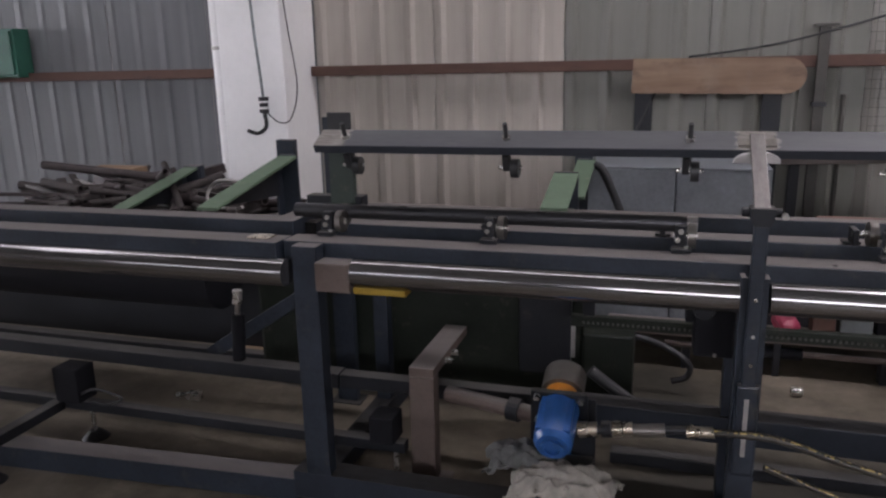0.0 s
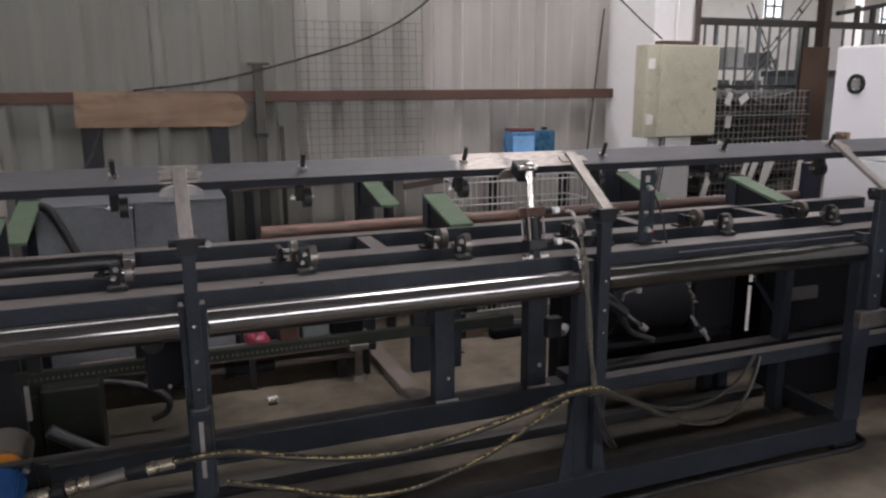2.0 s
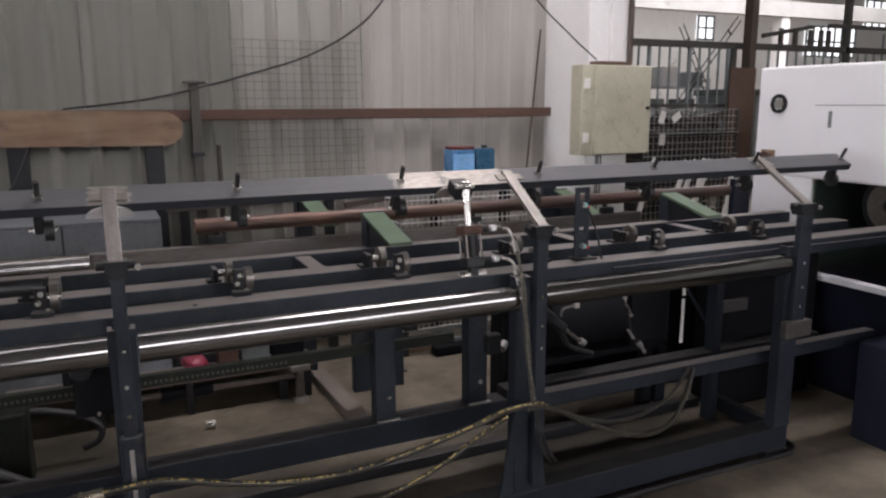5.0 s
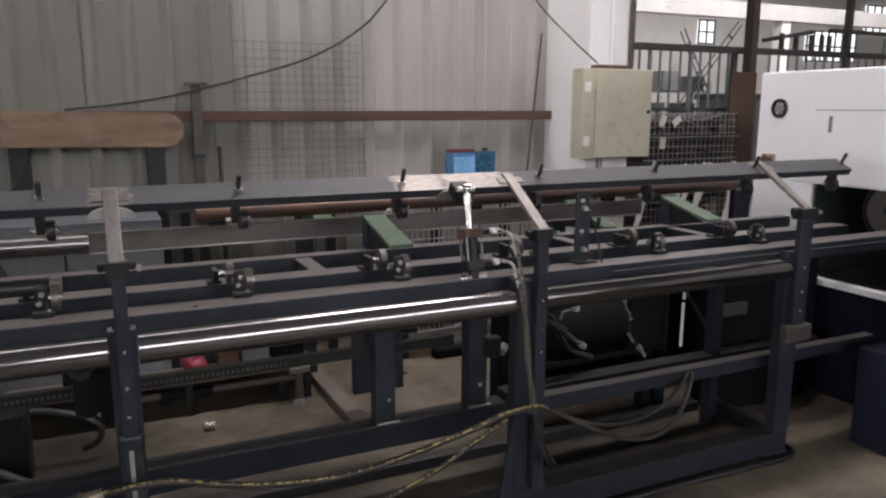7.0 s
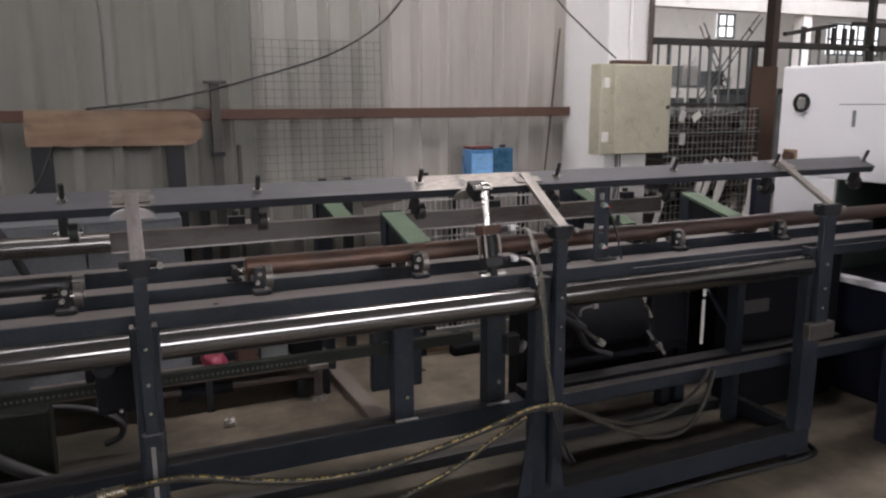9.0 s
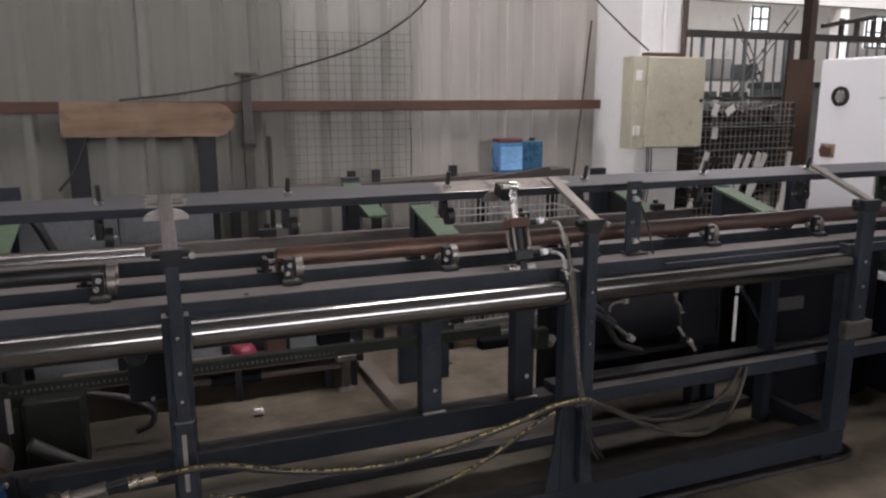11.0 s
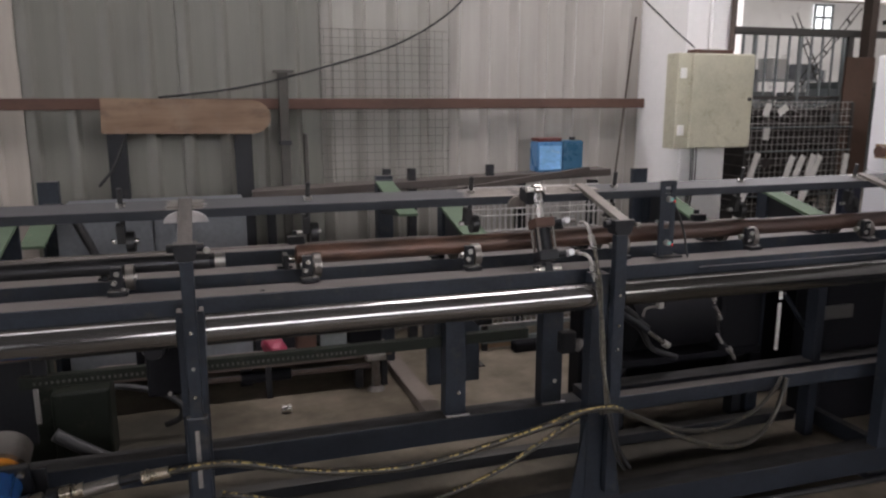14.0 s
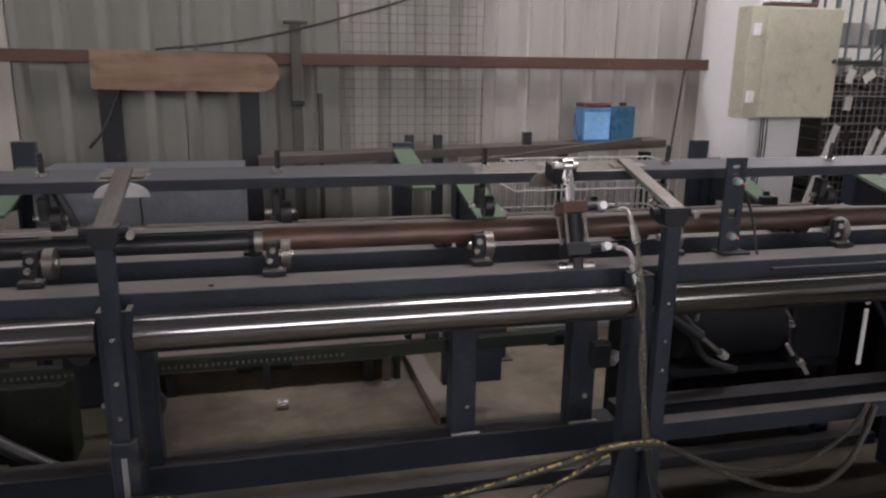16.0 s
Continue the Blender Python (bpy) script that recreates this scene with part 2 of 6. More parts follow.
def sheet_material(name, tint):
    m, nt, b = principled(name, (0.5, 0.47, 0.44), 0.42)
    broad = noise_node(nt, 0.9, 5.0, 0.6, (1.6, 1, 0.35))
    streak = noise_node(nt, 3.0, 5.0, 0.65, (6, 1, 0.25))
    fine = noise_node(nt, 45.0, 3.0)
    f = math_node(nt, "MULTIPLY_ADD", streak, 0.45)
    nt.links.new(broad, nt.nodes[-1].inputs[2])
    col = ramp_node(nt, f, [(p, tuple(c * k for c, k in zip(q, tint))) for p, q in ((0.35, (0.240, 0.226, 0.204)), (0.75, (0.365, 0.342, 0.312)), (0.98, (0.42, 0.396, 0.366)))])
    grime = noise_node(nt, 2.3, 7.0, 0.72)
    col = mixed(nt, ramp_node(nt, grime, [(0.60, (0, 0, 0)), (0.82, (0.55, 0.55, 0.55))]), col, (0.18, 0.155, 0.135))
    info = nt.nodes.new("ShaderNodeObjectInfo")
    tint = ramp_node(nt, info.outputs["Random"], [(0.0, (0.90, 0.90, 0.90)), (1.0, (1.0, 1.0, 1.0))])
    mul = nt.nodes.new("ShaderNodeMix")
    mul.data_type, mul.blend_type = "RGBA", "MULTIPLY"
    mul.inputs[0].default_value = 1.0
    nt.links.new(col, mul.inputs[6])
    nt.links.new(tint, mul.inputs[7])
    nt.links.new(mul.outputs[2], b.inputs["Base Color"])
    rg = math_node(nt, "MULTIPLY_ADD", streak, 0.25)
    nt.nodes[-1].inputs[2].default_value = 0.28
    nt.links.new(rg, b.inputs["Roughness"])
    dent = noise_node(nt, 2.2, 2.0, 0.5, (1.5, 1, 0.6))
    h = math_node(nt, "MULTIPLY_ADD", fine, 0.02)
    nt.links.new(dent, nt.nodes[-1].inputs[2])
    bumped(nt, b, h, 0.5, 0.012)
    return m


def floor_material():
    m, nt, b = principled("stained_concrete_floor", (0.2, 0.18, 0.155), 0.6)
    broad = noise_node(nt, 0.8, 6.0, 0.62)
    mid = noise_node(nt, 5.0, 6.0, 0.65)
    fine = noise_node(nt, 70.0, 3.0)
    f = math_node(nt, "MULTIPLY_ADD", mid, 0.5)
    nt.links.new(broad, nt.nodes[-1].inputs[2])
    col = ramp_node(nt, f, [(0.45, (0.046, 0.037, 0.026)), (0.70, (0.108, 0.089, 0.064)), (0.98, (0.235, 0.197, 0.150))])
    oil = noise_node(nt, 1.7, 5.0, 0.6)
    om = ramp_node(nt, oil, [(0.60, (0, 0, 0)), (0.74, (0.7, 0.7, 0.7))])
    col = mixed(nt, om, col, (0.017, 0.015, 0.011))
    pale = noise_node(nt, 3.4, 6.0, 0.7)
    col = mixed(nt, ramp_node(nt, pale, [(0.58, (0, 0, 0)), (0.72, (0.55, 0.55, 0.55))]), col, (0.27, 0.225, 0.17))
    # dark ellipses under the machine: shade and oil stains put into the floor's colour
    edge = noise_node(nt, 2.6, 6.0, 0.65)
    tc = nt.nodes.new("ShaderNodeTexCoord")
    for cx, cy, ax, ay in ((0.25, 2.45, 1.1, 0.5), (-0.35, 3.3, 0.75, 0.5), (1.95, 2.45, 0.75, 0.5)):
        mp = nt.nodes.new("ShaderNodeMapping")
        mp.vector_type = "TEXTURE"
        mp.inputs["Location"].default_value, mp.inputs["Scale"].default_value = (cx, cy, 0), (ax, ay, 1)
        nt.links.new(tc.outputs["Object"], mp.inputs["Vector"])
        ln = nt.nodes.new("ShaderNodeVectorMath")
        ln.operation = "LENGTH"
        nt.links.new(mp.outputs[0], ln.inputs[0])
        d = math_node(nt, "MULTIPLY_ADD", edge, 1.1)
        nt.links.new(ln.outputs["Value"], nt.nodes[-1].inputs[2])
        col = mixed(nt, ramp_node(nt, math_node(nt, "MULTIPLY", d, 0.5), [(0.50, (0.85, 0.85, 0.85)), (0.82, (0, 0, 0))]), col, (0.018, 0.0165, 0.012))
    nt.links.new(col, b.inputs["Base Color"])
    rg = math_node(nt, "MULTIPLY_ADD", mid, -0.35)
    nt.nodes[-1].inputs[2].default_value = 0.75
    nt.links.new(rg, b.inputs["Roughness"])
    h = math_node(nt, "MULTIPLY_ADD", fine, 0.3)
    nt.links.new(mid, nt.nodes[-1].inputs[2])
    bumped(nt, b, h, 0.3, 0.004)
    return m


def wood_material():
    m, nt, b = principled("worn_plank", (0.36, 0.21, 0.12), 0.6)
    g = noise_node(nt, 4.0, 5.0, 0.55, (0.5, 3, 4))
    st = noise_node(nt, 3.0, 4.0, 0.6)
    f = math_node(nt, "MULTIPLY_ADD", st, 0.6)
    nt.links.new(g, nt.nodes[-1].inputs[2])
    col = ramp_node(nt, f, [(0.42, (0.080, 0.046, 0.028)), (0.75, (0.178, 0.107, 0.064)), (1.0, (0.24, 0.157, 0.102))])
    stain = ramp_node(nt, noise_node(nt, 6.5, 5.0, 0.7, (0.7, 1, 1.6)), [(0.54, (0, 0, 0)), (0.70, (0.75, 0.75, 0.75))])
    col = mixed(nt, stain, col, (0.075, 0.045, 0.03))
    grey = ramp_node(nt, noise_node(nt, 2.6, 4.0, 0.6), [(0.55, (0, 0, 0)), (0.75, (0.6, 0.6, 0.6))])
    col = mixed(nt, grey, col, (0.22, 0.18, 0.145))
    nt.links.new(col, b.inputs["Base Color"])
    bumped(nt, b, g, 0.2, 0.002)
    return m


def pipe_material():
    m, nt, b = principled("mill_scale_pipe", (0.16, 0.09, 0.07), 0.45, 0.3)
    a = noise_node(nt, 2.2, 6.0, 0.65, (0.8, 3, 3))
    c = noise_node(nt, 14.0, 5.0, 0.7, (0.5, 2, 2))
    f = math_node(nt, "MULTIPLY_ADD", c, 0.35)
    nt.links.new(a, nt.nodes[-1].inputs[2])
    col = ramp_node(nt, f, [(0.42, (0.046, 0.036, 0.033)), (0.62, (0.124, 0.074, 0.057)), (0.85, (0.235, 0.120, 0.083))])
    tc = nt.nodes.new("ShaderNodeTexCoord")
    sx = nt.nodes.new("ShaderNodeSeparateXYZ")
    nt.links.new(tc.outputs["Object"], sx.inputs[0])
    along = math_node(nt, "MULTIPLY_ADD", c, 0.7)
    nt.links.new(sx.outputs["X"], nt.nodes[-1].inputs[2])
    # colour darkens towards the pipe's right-hand end
    scale = ramp_node(nt, along, [(0.05, (0, 0, 0)), (0.6, (0.75, 0.75, 0.75))])
    col = mixed(nt, scale, col, (0.05, 0.036, 0.033))
    nt.links.new(col, b.inputs["Base Color"])
    rg = math_node(nt, "MULTIPLY_ADD", c, 0.3)
    nt.nodes[-1].inputs[2].default_value = 0.28
    nt.links.new(rg, b.inputs["Roughness"])
    bumped(nt, b, c, 0.15, 0.001)
    return m


def hose_material():
    """Black hose with a broken yellow line of print along it."""
    m, nt, b = principled("printed_hose", (0.03, 0.029, 0.026), 0.42)
    n = noise_node(nt, 70.0, 2.0, 0.5)
    msk = ramp_node(nt, n, [(0.47, (0, 0, 0)), (0.56, (0.9, 0.9, 0.9))])
    g = nt.nodes.new("ShaderNodeNewGeometry")
    s = nt.nodes.new("ShaderNodeSeparateXYZ")
    nt.links.new(g.outputs["Normal"], s.inputs[0])
    top = ramp_node(nt, s.outputs["Z"], [(0.45, (0, 0, 0)), (0.62, (1, 1, 1)), (0.84, (1, 1, 1)), (0.95, (0, 0, 0))])
    k = nt.nodes.new("ShaderNodeMix")
    k.data_type, k.blend_type = "RGBA", "MULTIPLY"
    k.inputs[0].default_value = 1.0
    nt.links.new(msk, k.inputs[6])
    nt.links.new(top, k.inputs[7])
    dirt = ramp_node(nt, noise_node(nt, 12.0, 4.0, 0.6), [(0.4, (0.028, 0.026, 0.022)), (0.7, (0.058, 0.049, 0.036))])
    col = mixed(nt, k.outputs[2], dirt, (0.62, 0.46, 0.17))
    nt.links.new(col, b.inputs["Base Color"])
    return m


def beam_material(patches):
    """Grey-blue paint, darker off the upper face, ground to bare steel round the weld spots."""
    m, nt, b = principled("beam_paint", (0.076, 0.078, 0.085), 0.55)
    tc = nt.nodes.new("ShaderNodeTexCoord")
    at, up = nt.nodes.new("ShaderNodeSeparateXYZ"), nt.nodes.new("ShaderNodeSeparateXYZ")
    nt.links.new(tc.outputs["Object"], at.inputs[0])
    nt.links.new(tc.outputs["Normal"], up.inputs[0])
    ragged = noise_node(nt, 26.0, 5.0, 0.65, (1, 2.5, 1))
    mask = None
    for c, w in patches:
        d = math_node(nt, "DIVIDE", math_node(nt, "ABSOLUTE", math_node(nt, "SUBTRACT", at.outputs["X"], c)), w)
        d = math_node(nt, "ADD", d, math_node(nt, "MULTIPLY", ragged, 0.9))
        one = math_node(nt, "MULTIPLY", math_node(nt, "SUBTRACT", 1.42, d), 4.0, True)
        mask = one if mask is None else math_node(nt, "MAXIMUM", mask, one)
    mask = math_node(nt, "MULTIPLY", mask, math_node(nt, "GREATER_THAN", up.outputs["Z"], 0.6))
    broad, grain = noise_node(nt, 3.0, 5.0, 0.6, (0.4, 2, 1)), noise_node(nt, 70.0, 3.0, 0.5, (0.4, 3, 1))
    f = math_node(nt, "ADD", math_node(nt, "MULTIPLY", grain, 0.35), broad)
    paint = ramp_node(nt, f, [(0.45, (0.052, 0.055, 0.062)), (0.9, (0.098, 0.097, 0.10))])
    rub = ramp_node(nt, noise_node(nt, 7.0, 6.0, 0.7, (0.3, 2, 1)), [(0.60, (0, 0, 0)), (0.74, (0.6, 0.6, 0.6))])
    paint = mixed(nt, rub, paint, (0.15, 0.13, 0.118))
    # upper face keeps the grey-blue, all other faces take a darker navy
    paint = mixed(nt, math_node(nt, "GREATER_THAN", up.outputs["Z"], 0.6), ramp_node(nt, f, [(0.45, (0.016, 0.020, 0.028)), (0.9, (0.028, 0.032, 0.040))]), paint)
    bare = ramp_node(nt, grain, [(0.3, (0.20, 0.18, 0.16)), (0.7, (0.42, 0.39, 0.36))])
    nt.links.new(mixed(nt, mask, paint, bare), b.inputs["Base Color"])
    nt.links.new(math_node(nt, "MULTIPLY", mask, 0.8), b.inputs["Metallic"])
    nt.links.new(math_node(nt, "SUBTRACT", 0.52, math_node(nt, "MULTIPLY", mask, 0.2)), b.inputs["Roughness"])
    bumped(nt, b, grain, 0.12, 0.001)
    return m


def glow(name, colour, strength):
    m, nt, b = principled(name, colour, 0.5)
    b.inputs["Emission Color"].default_value = (*colour, 1)
    b.inputs["Emission Strength"].default_value = strength
    return m


# sheet tints: hue, plus the wall's light and dark zones put into colour
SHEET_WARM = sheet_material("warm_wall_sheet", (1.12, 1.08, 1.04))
SHEET, SHEET_DIM, SHEET_OLIVE, SHEET_GREY = sheet_material("painted_wall_sheet", (1, 1, 1)), sheet_material("dim_wall_sheet", (0.78, 0.79, 0.775)), sheet_material("dark_olive_wall_sheet", (0.53, 0.56, 0.535)), sheet_material("dark_grey_wall_sheet", (0.47, 0.515, 0.58))
for toned_sheet in (SHEET_GREY, SHEET_WARM, SHEET_OLIVE):
    toned_sheet.node_tree.nodes["Principled BSDF"].inputs["Specular IOR Level"].default_value = 0.2
FLOOR, WOOD, PIPE, HOSE = floor_material(), wood_material(), pipe_material(), hose_material()
ARM_STEEL = surface("dull_arm_steel", (0.17, 0.155, 0.145), 0.42, 0.5, 0.35, 9, 60, (3, 1, 1), (0.12, 0.09, 0.08), 0.12, None, (0.55, 0.75), 0.12)
GUSSET_PAINT = surface("chalky_gusset_paint", (0.50, 0.48, 0.47), 0.6, 0, 0.2, 14, 80, None, (0.26, 0.22, 0.20), 0.1)
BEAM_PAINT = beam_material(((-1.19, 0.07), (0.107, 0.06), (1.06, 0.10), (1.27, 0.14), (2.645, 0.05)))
BRAID = surface("pale_worn_braid", (0.09, 0.082, 0.066), 0.4, 0.2, 0.5, 60, 160, None, (0.38, 0.34, 0.25), 0.2, None, (0.57, 0.66))
HOSE_DULL = surface("dusty_hose", (0.038, 0.035, 0.028), 0.45, 0, 0.4, 12, 90, None, (0.16, 0.13, 0.08), 0.1, None, (0.58, 0.68))
HAZE = glow("window_daylight", (0.9, 0.96, 1.0), 1.6)
SOUTHWEST_GLOW = glow("southwest_glow", (0.90, 0.95, 1.0), 4.0)
WEST_GLOW = glow("west_glow", (0.92, 0.96, 1.0), 26.0)
# glow of the unseen panels added for front light
FRONT_GLOW = glow("front_glow", (0.92, 0.96, 1.0), 11.0)
SKYPANEL = glow("skylight_panel", (0.93, 0.97, 1.0), 2.0)
LED_GREEN, LED_RED = glow("green_led", (0.25, 0.55, 0.52), 0.1), glow("red_led", (0.8, 0.05, 0.05), 0.6)


# ---- mesh helpers ----
def box(bm, x0, x1, y0, y1, z0, z1, bev=0.0, m=None):
    c = [(x, y, z) for z in (z0, z1) for x, y in ((x0, y0), (x1, y0), (x1, y1), (x0, y1))]
    v = [bm.verts.new(m @ Vector(p) if m else p) for p in c]
    fs = [bm.faces.new([v[i] for i in q]) for q in ((3, 2, 1, 0), (4, 5, 6, 7), (0, 1, 5, 4), (1, 2, 6, 5), (2, 3, 7, 6), (3, 0, 4, 7))]
    if bev:
        bmesh.ops.bevel(bm, geom=list({e for f in fs for e in f.edges}), offset=bev, segments=2, affect="EDGES", profile=0.6)
    return bm


def ring_frame(d):
    d = Vector(d).normalized()
    a = d.cross(Vector((0, 0, 1)) if abs(d.z) < 0.9 else Vector((1, 0, 0))).normalized()
    return a, d.cross(a)


def cyl(bm, p0, p1, r0, r1=None, seg=16, caps=True):
    p0, p1, r1 = Vector(p0), Vector(p1), r0 if r1 is None else r1
    a, b = ring_frame(p1 - p0)
    rings = [[bm.verts.new(p + r * (math.cos(t) * a + math.sin(t) * b)) for t in (2 * math.pi * k / seg for k in range(seg))] for p, r in ((p0, r0), (p1, r1))]
    for k in range(seg):
        f = bm.faces.new((rings[0][k], rings[0][(k + 1) % seg], rings[1][(k + 1) % seg], rings[1][k]))
        f.smooth = True
    if caps:
        for ring in (list(reversed(rings[0])), rings[1]):
            f = bm.faces.new(ring)
            for e in f.edges:
                e.smooth = False
    return bm


def tube(bm, p0, p1, ro, ri, seg=20):
    """An open tube with a wall."""
    p0, p1 = Vector(p0), Vector(p1)
    a, b = ring_frame(p1 - p0)
    R = [[bm.verts.new(p + r * (math.cos(t) * a + math.sin(t) * b)) for t in (2 * math.pi * k / seg for k in range(seg))] for p, r in ((p0, ro), (p1, ro), (p1, ri), (p0, ri))]
    for i in range(4):
        A, B = R[i], R[(i + 1) % 4]
        for k in range(seg):
            f = bm.faces.new((A[k], A[(k + 1) % seg], B[(k + 1) % seg], B[k]))
            f.smooth = i in (0, 2)
    for ring in R:
        for k in range(seg):
            e = bm.edges.get((ring[k], ring[(k + 1) % seg]))
            if e:
                e.smooth = False
    return bm


def smooth_path(pts, n=8):
    """A Catmull-Rom curve through the points."""
    P = [Vector(p) for p in pts]
    P = [2 * P[0] - P[1]] + P + [2 * P[-1] - P[-2]]
    out = []
    for i in range(1, len(P) - 2):
        for k in range(n):
            t = k / n
            out.append(0.5 * (2 * P[i] + (P[i + 1] - P[i - 1]) * t + (2 * P[i - 1] - 5 * P[i] + 4 * P[i + 1] - P[i + 2]) * t * t + (3 * P[i] - P[i - 1] - 3 * P[i + 1] + P[i + 2]) * t**3))
    return out + [P[-2]]


def sweep(bm, pts, r, seg=8, n=8):
    path = smooth_path(pts, n) if n else [Vector(p) for p in pts]
    rings, a = [], None
    for i, p in enumerate(path):
        d = (path[min(i + 1, len(path) - 1)] - path[max(i - 1, 0)]).normalized()
        a = ring_frame(d)[0] if a is None else (a - d * a.dot(d)).normalized()
        b = d.cross(a)
        rings.append([bm.verts.new(p + r * (math.cos(t) * a + math.sin(t) * b)) for t in (2 * math.pi * k / seg for k in range(seg))])
    for A, B in zip(rings, rings[1:]):
        for k in range(seg):
            bm.faces.new((A[k], A[(k + 1) % seg], B[(k + 1) % seg], B[k])).smooth = True
    bm.faces.new(list(reversed(rings[0])))
    bm.faces.new(rings[-1])
    return bm


def prism(bm, poly, axis, lo, hi):
    """A polygon of two coordinates, drawn out along the axis from lo to hi."""
    put = {"x": lambda u, v, w: (w, u, v), "y": lambda u, v, w: (u, w, v), "z": lambda u, v, w: (u, v, w)}[axis]
    A, B = [bm.verts.new(put(u, v, lo)) for u, v in poly], [bm.verts.new(put(u, v, hi)) for u, v in poly]
    for k in range(len(poly)):
        j = (k + 1) % len(poly)
        bm.faces.new((A[k], A[j], B[j], B[k]))
    bm.faces.new(list(reversed(A)))
    bm.faces.new(B)
    bmesh.ops.recalc_face_normals(bm, faces=bm.faces[:])
    return bm


def part(name, bm, material, parent=None, label=""):
    me = bpy.data.meshes.new(name)
    bm.normal_update()
    bm.to_mesh(me)
    bm.free()
    me.materials.append(material)
    ob = new(name, me)
    ob.parent = parent
    return tagged(ob, label) if label else ob


def B():
    return bmesh.new()


def thing(name, label, category, group="", at=(0, 0, 0), kind=""):
    ob = new(name)
    ob.empty_display_size = 0.1
    ob.matrix_world = pose(*at)
    return tagged(ob, label, category, group, kind)


def bolt(parent, x, y, z, r=0.008, h=0.006, axis="y", material=None, name="bolt"):
    """A hexagon head that stands proud towards -y, +z or -x."""
    d = {"y": (0, -h, 0), "z": (0, 0, h), "x": (-h, 0, 0)}[axis]
    return part(name, cyl(B(), (x, y, z), (x + d[0], y + d[1], z + d[2]), r, seg=6), material or BOLT, parent)


# ---- the hall ----
ROLLERS = [-1.175, -0.635, -0.08, 0.445, 0.957, 1.495, 2.03, 2.565]
PRESSERS = [-1.165 + 0.533 * k for k in range(8)] + [3.10]
WALL = 4.47


FAR_WINDOWS = ((30.1, 31.2, 4.9, 6.1), (38.4, 42.6, 4.2, 5.9), (43.4, 46.0, 6.0, 7.6), (21.0, 22.1, 4.9, 6.1))


def hall():
    tagged(part("floor", box(B(), -26, 60, -8, 32, -0.1, 0), FLOOR), "stained grey-brown concrete workshop floor", "floor", kind="structure")
    tagged(part("ceiling", box(B(), -26, 60, -8, 32, ROOF, ROOF + 0.1), WHITE), "high pale metal roof over the far hall", "ceiling", kind="structure")
    # unseen roof, added low and dull to shape the bay's light
    tagged(part("ceiling_bay", box(B(), -26, 9, -8, 4.6, BAY, BAY + 0.1), DULL), "unseen dull roof added over the low bay", "ceiling", kind="structure")
    # unseen walls close the hall, dull to hold bounce light down
    for n, (x0, x1, y0, y1) in {"wall_south": (-26, 60, -8.2, -8), "wall_west": (-26.2, -26, -8, 4.6), "wall_east": (60, 60.2, -8, 32)}.items():
        tagged(part(n, box(B(), x0, x1, y0, y1, 0, ROOF), DULL), "unseen plain dull hall wall", "wall", kind="structure")
    # glowing panels for the added lamps above, all out of view
    for sx, half, sy0, sy1 in STRIPS:
        tagged(part("skylight", box(B(), sx - half, sx + half, sy0, sy1, BAY - 0.034, BAY - 0.031), SKYPANEL), "unseen skylight strip added to the bay's roof", "skylight", kind="structure")
    tagged(part("skylight", box(B(), 13, 35, 10, 24, ROOF - 0.05, ROOF - 0.02), SKYPANEL), "translucent skylight in the far hall's roof", "skylight", kind="structure")
    tagged(part("skylight", box(B(), -7.4, 8.9, 2.675, 3.125, BAY - 0.03, BAY - 0.012), SKYPANEL), "narrow skylight strip along the bay's roof", "skylight", kind="structure")
    # unseen fill panels, added far west to brighten west-facing sides evenly
    for y in (-6.4, -3.3, -0.2):
        w = tagged(part("fill_panel_west", box(B(), -26.0, -25.96, y, y + 2.9, 0.9, 4.3), WEST_GLOW), "unseen bright panel added at the bay's west end", "window", kind="structure")
        bm = B()
        for v0, v1, z0, z1 in ((y - 0.06, y, 0.84, 4.36), (y + 2.9, y + 2.96, 0.84, 4.36), (y, y + 2.9, 4.3, 4.36), (y, y + 2.9, 0.84, 0.9), (y, y + 2.9, 2.58, 2.62), (y + 1.43, y + 1.47, 0.9, 4.3)):
            box(bm, -25.958, -25.9, v0, v1, z0, z1)
        part("window_frame", bm, FENCE, w)
    # unseen dimmer panels, added to light the sides that face west
    for x in (-10.5, -7.9, -5.3):
        w = tagged(part("fill_panel_south", box(B(), x, x + 2.4, -8.0, -7.97, 2.7, 3.9), SOUTHWEST_GLOW), "unseen dimmer panel added behind the aisle", "window", kind="structure")
        bm = B()
        for u in (-0.05, 1.18, 2.37):
            box(bm, x + u, x + u + 0.06, -7.968, -7.92, 2.62, 3.98)
        part("window_frame", bm, FENCE, w)
    # unseen glowing panels added behind the aisle: front light and shaft reflections
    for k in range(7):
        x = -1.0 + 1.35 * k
        w = tagged(part("fill_panel_south", box(B(), x, x + 1.25, -8.0, -7.965, 2.4, 4.2), FRONT_GLOW), "unseen bright panel added behind the aisle", "window", kind="structure")
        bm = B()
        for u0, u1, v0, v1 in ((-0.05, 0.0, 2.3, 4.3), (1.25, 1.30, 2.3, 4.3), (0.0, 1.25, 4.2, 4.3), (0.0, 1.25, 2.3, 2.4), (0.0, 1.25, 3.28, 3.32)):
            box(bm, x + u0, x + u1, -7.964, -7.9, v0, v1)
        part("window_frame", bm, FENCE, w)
    # north wall: a backing sheet with ribbed panels lapped over one another
    wall = tagged(part("wall_north", box(B(), -26, 2.94, WALL + 0.02, WALL + 0.1, 0, ROOF), SHEET), "ribbed pale grey sheet-metal workshop wall", "wall", kind="structure")
    pitch, per = 0.195, 4
    prof = []
    for k in range(per):
        c = k * pitch
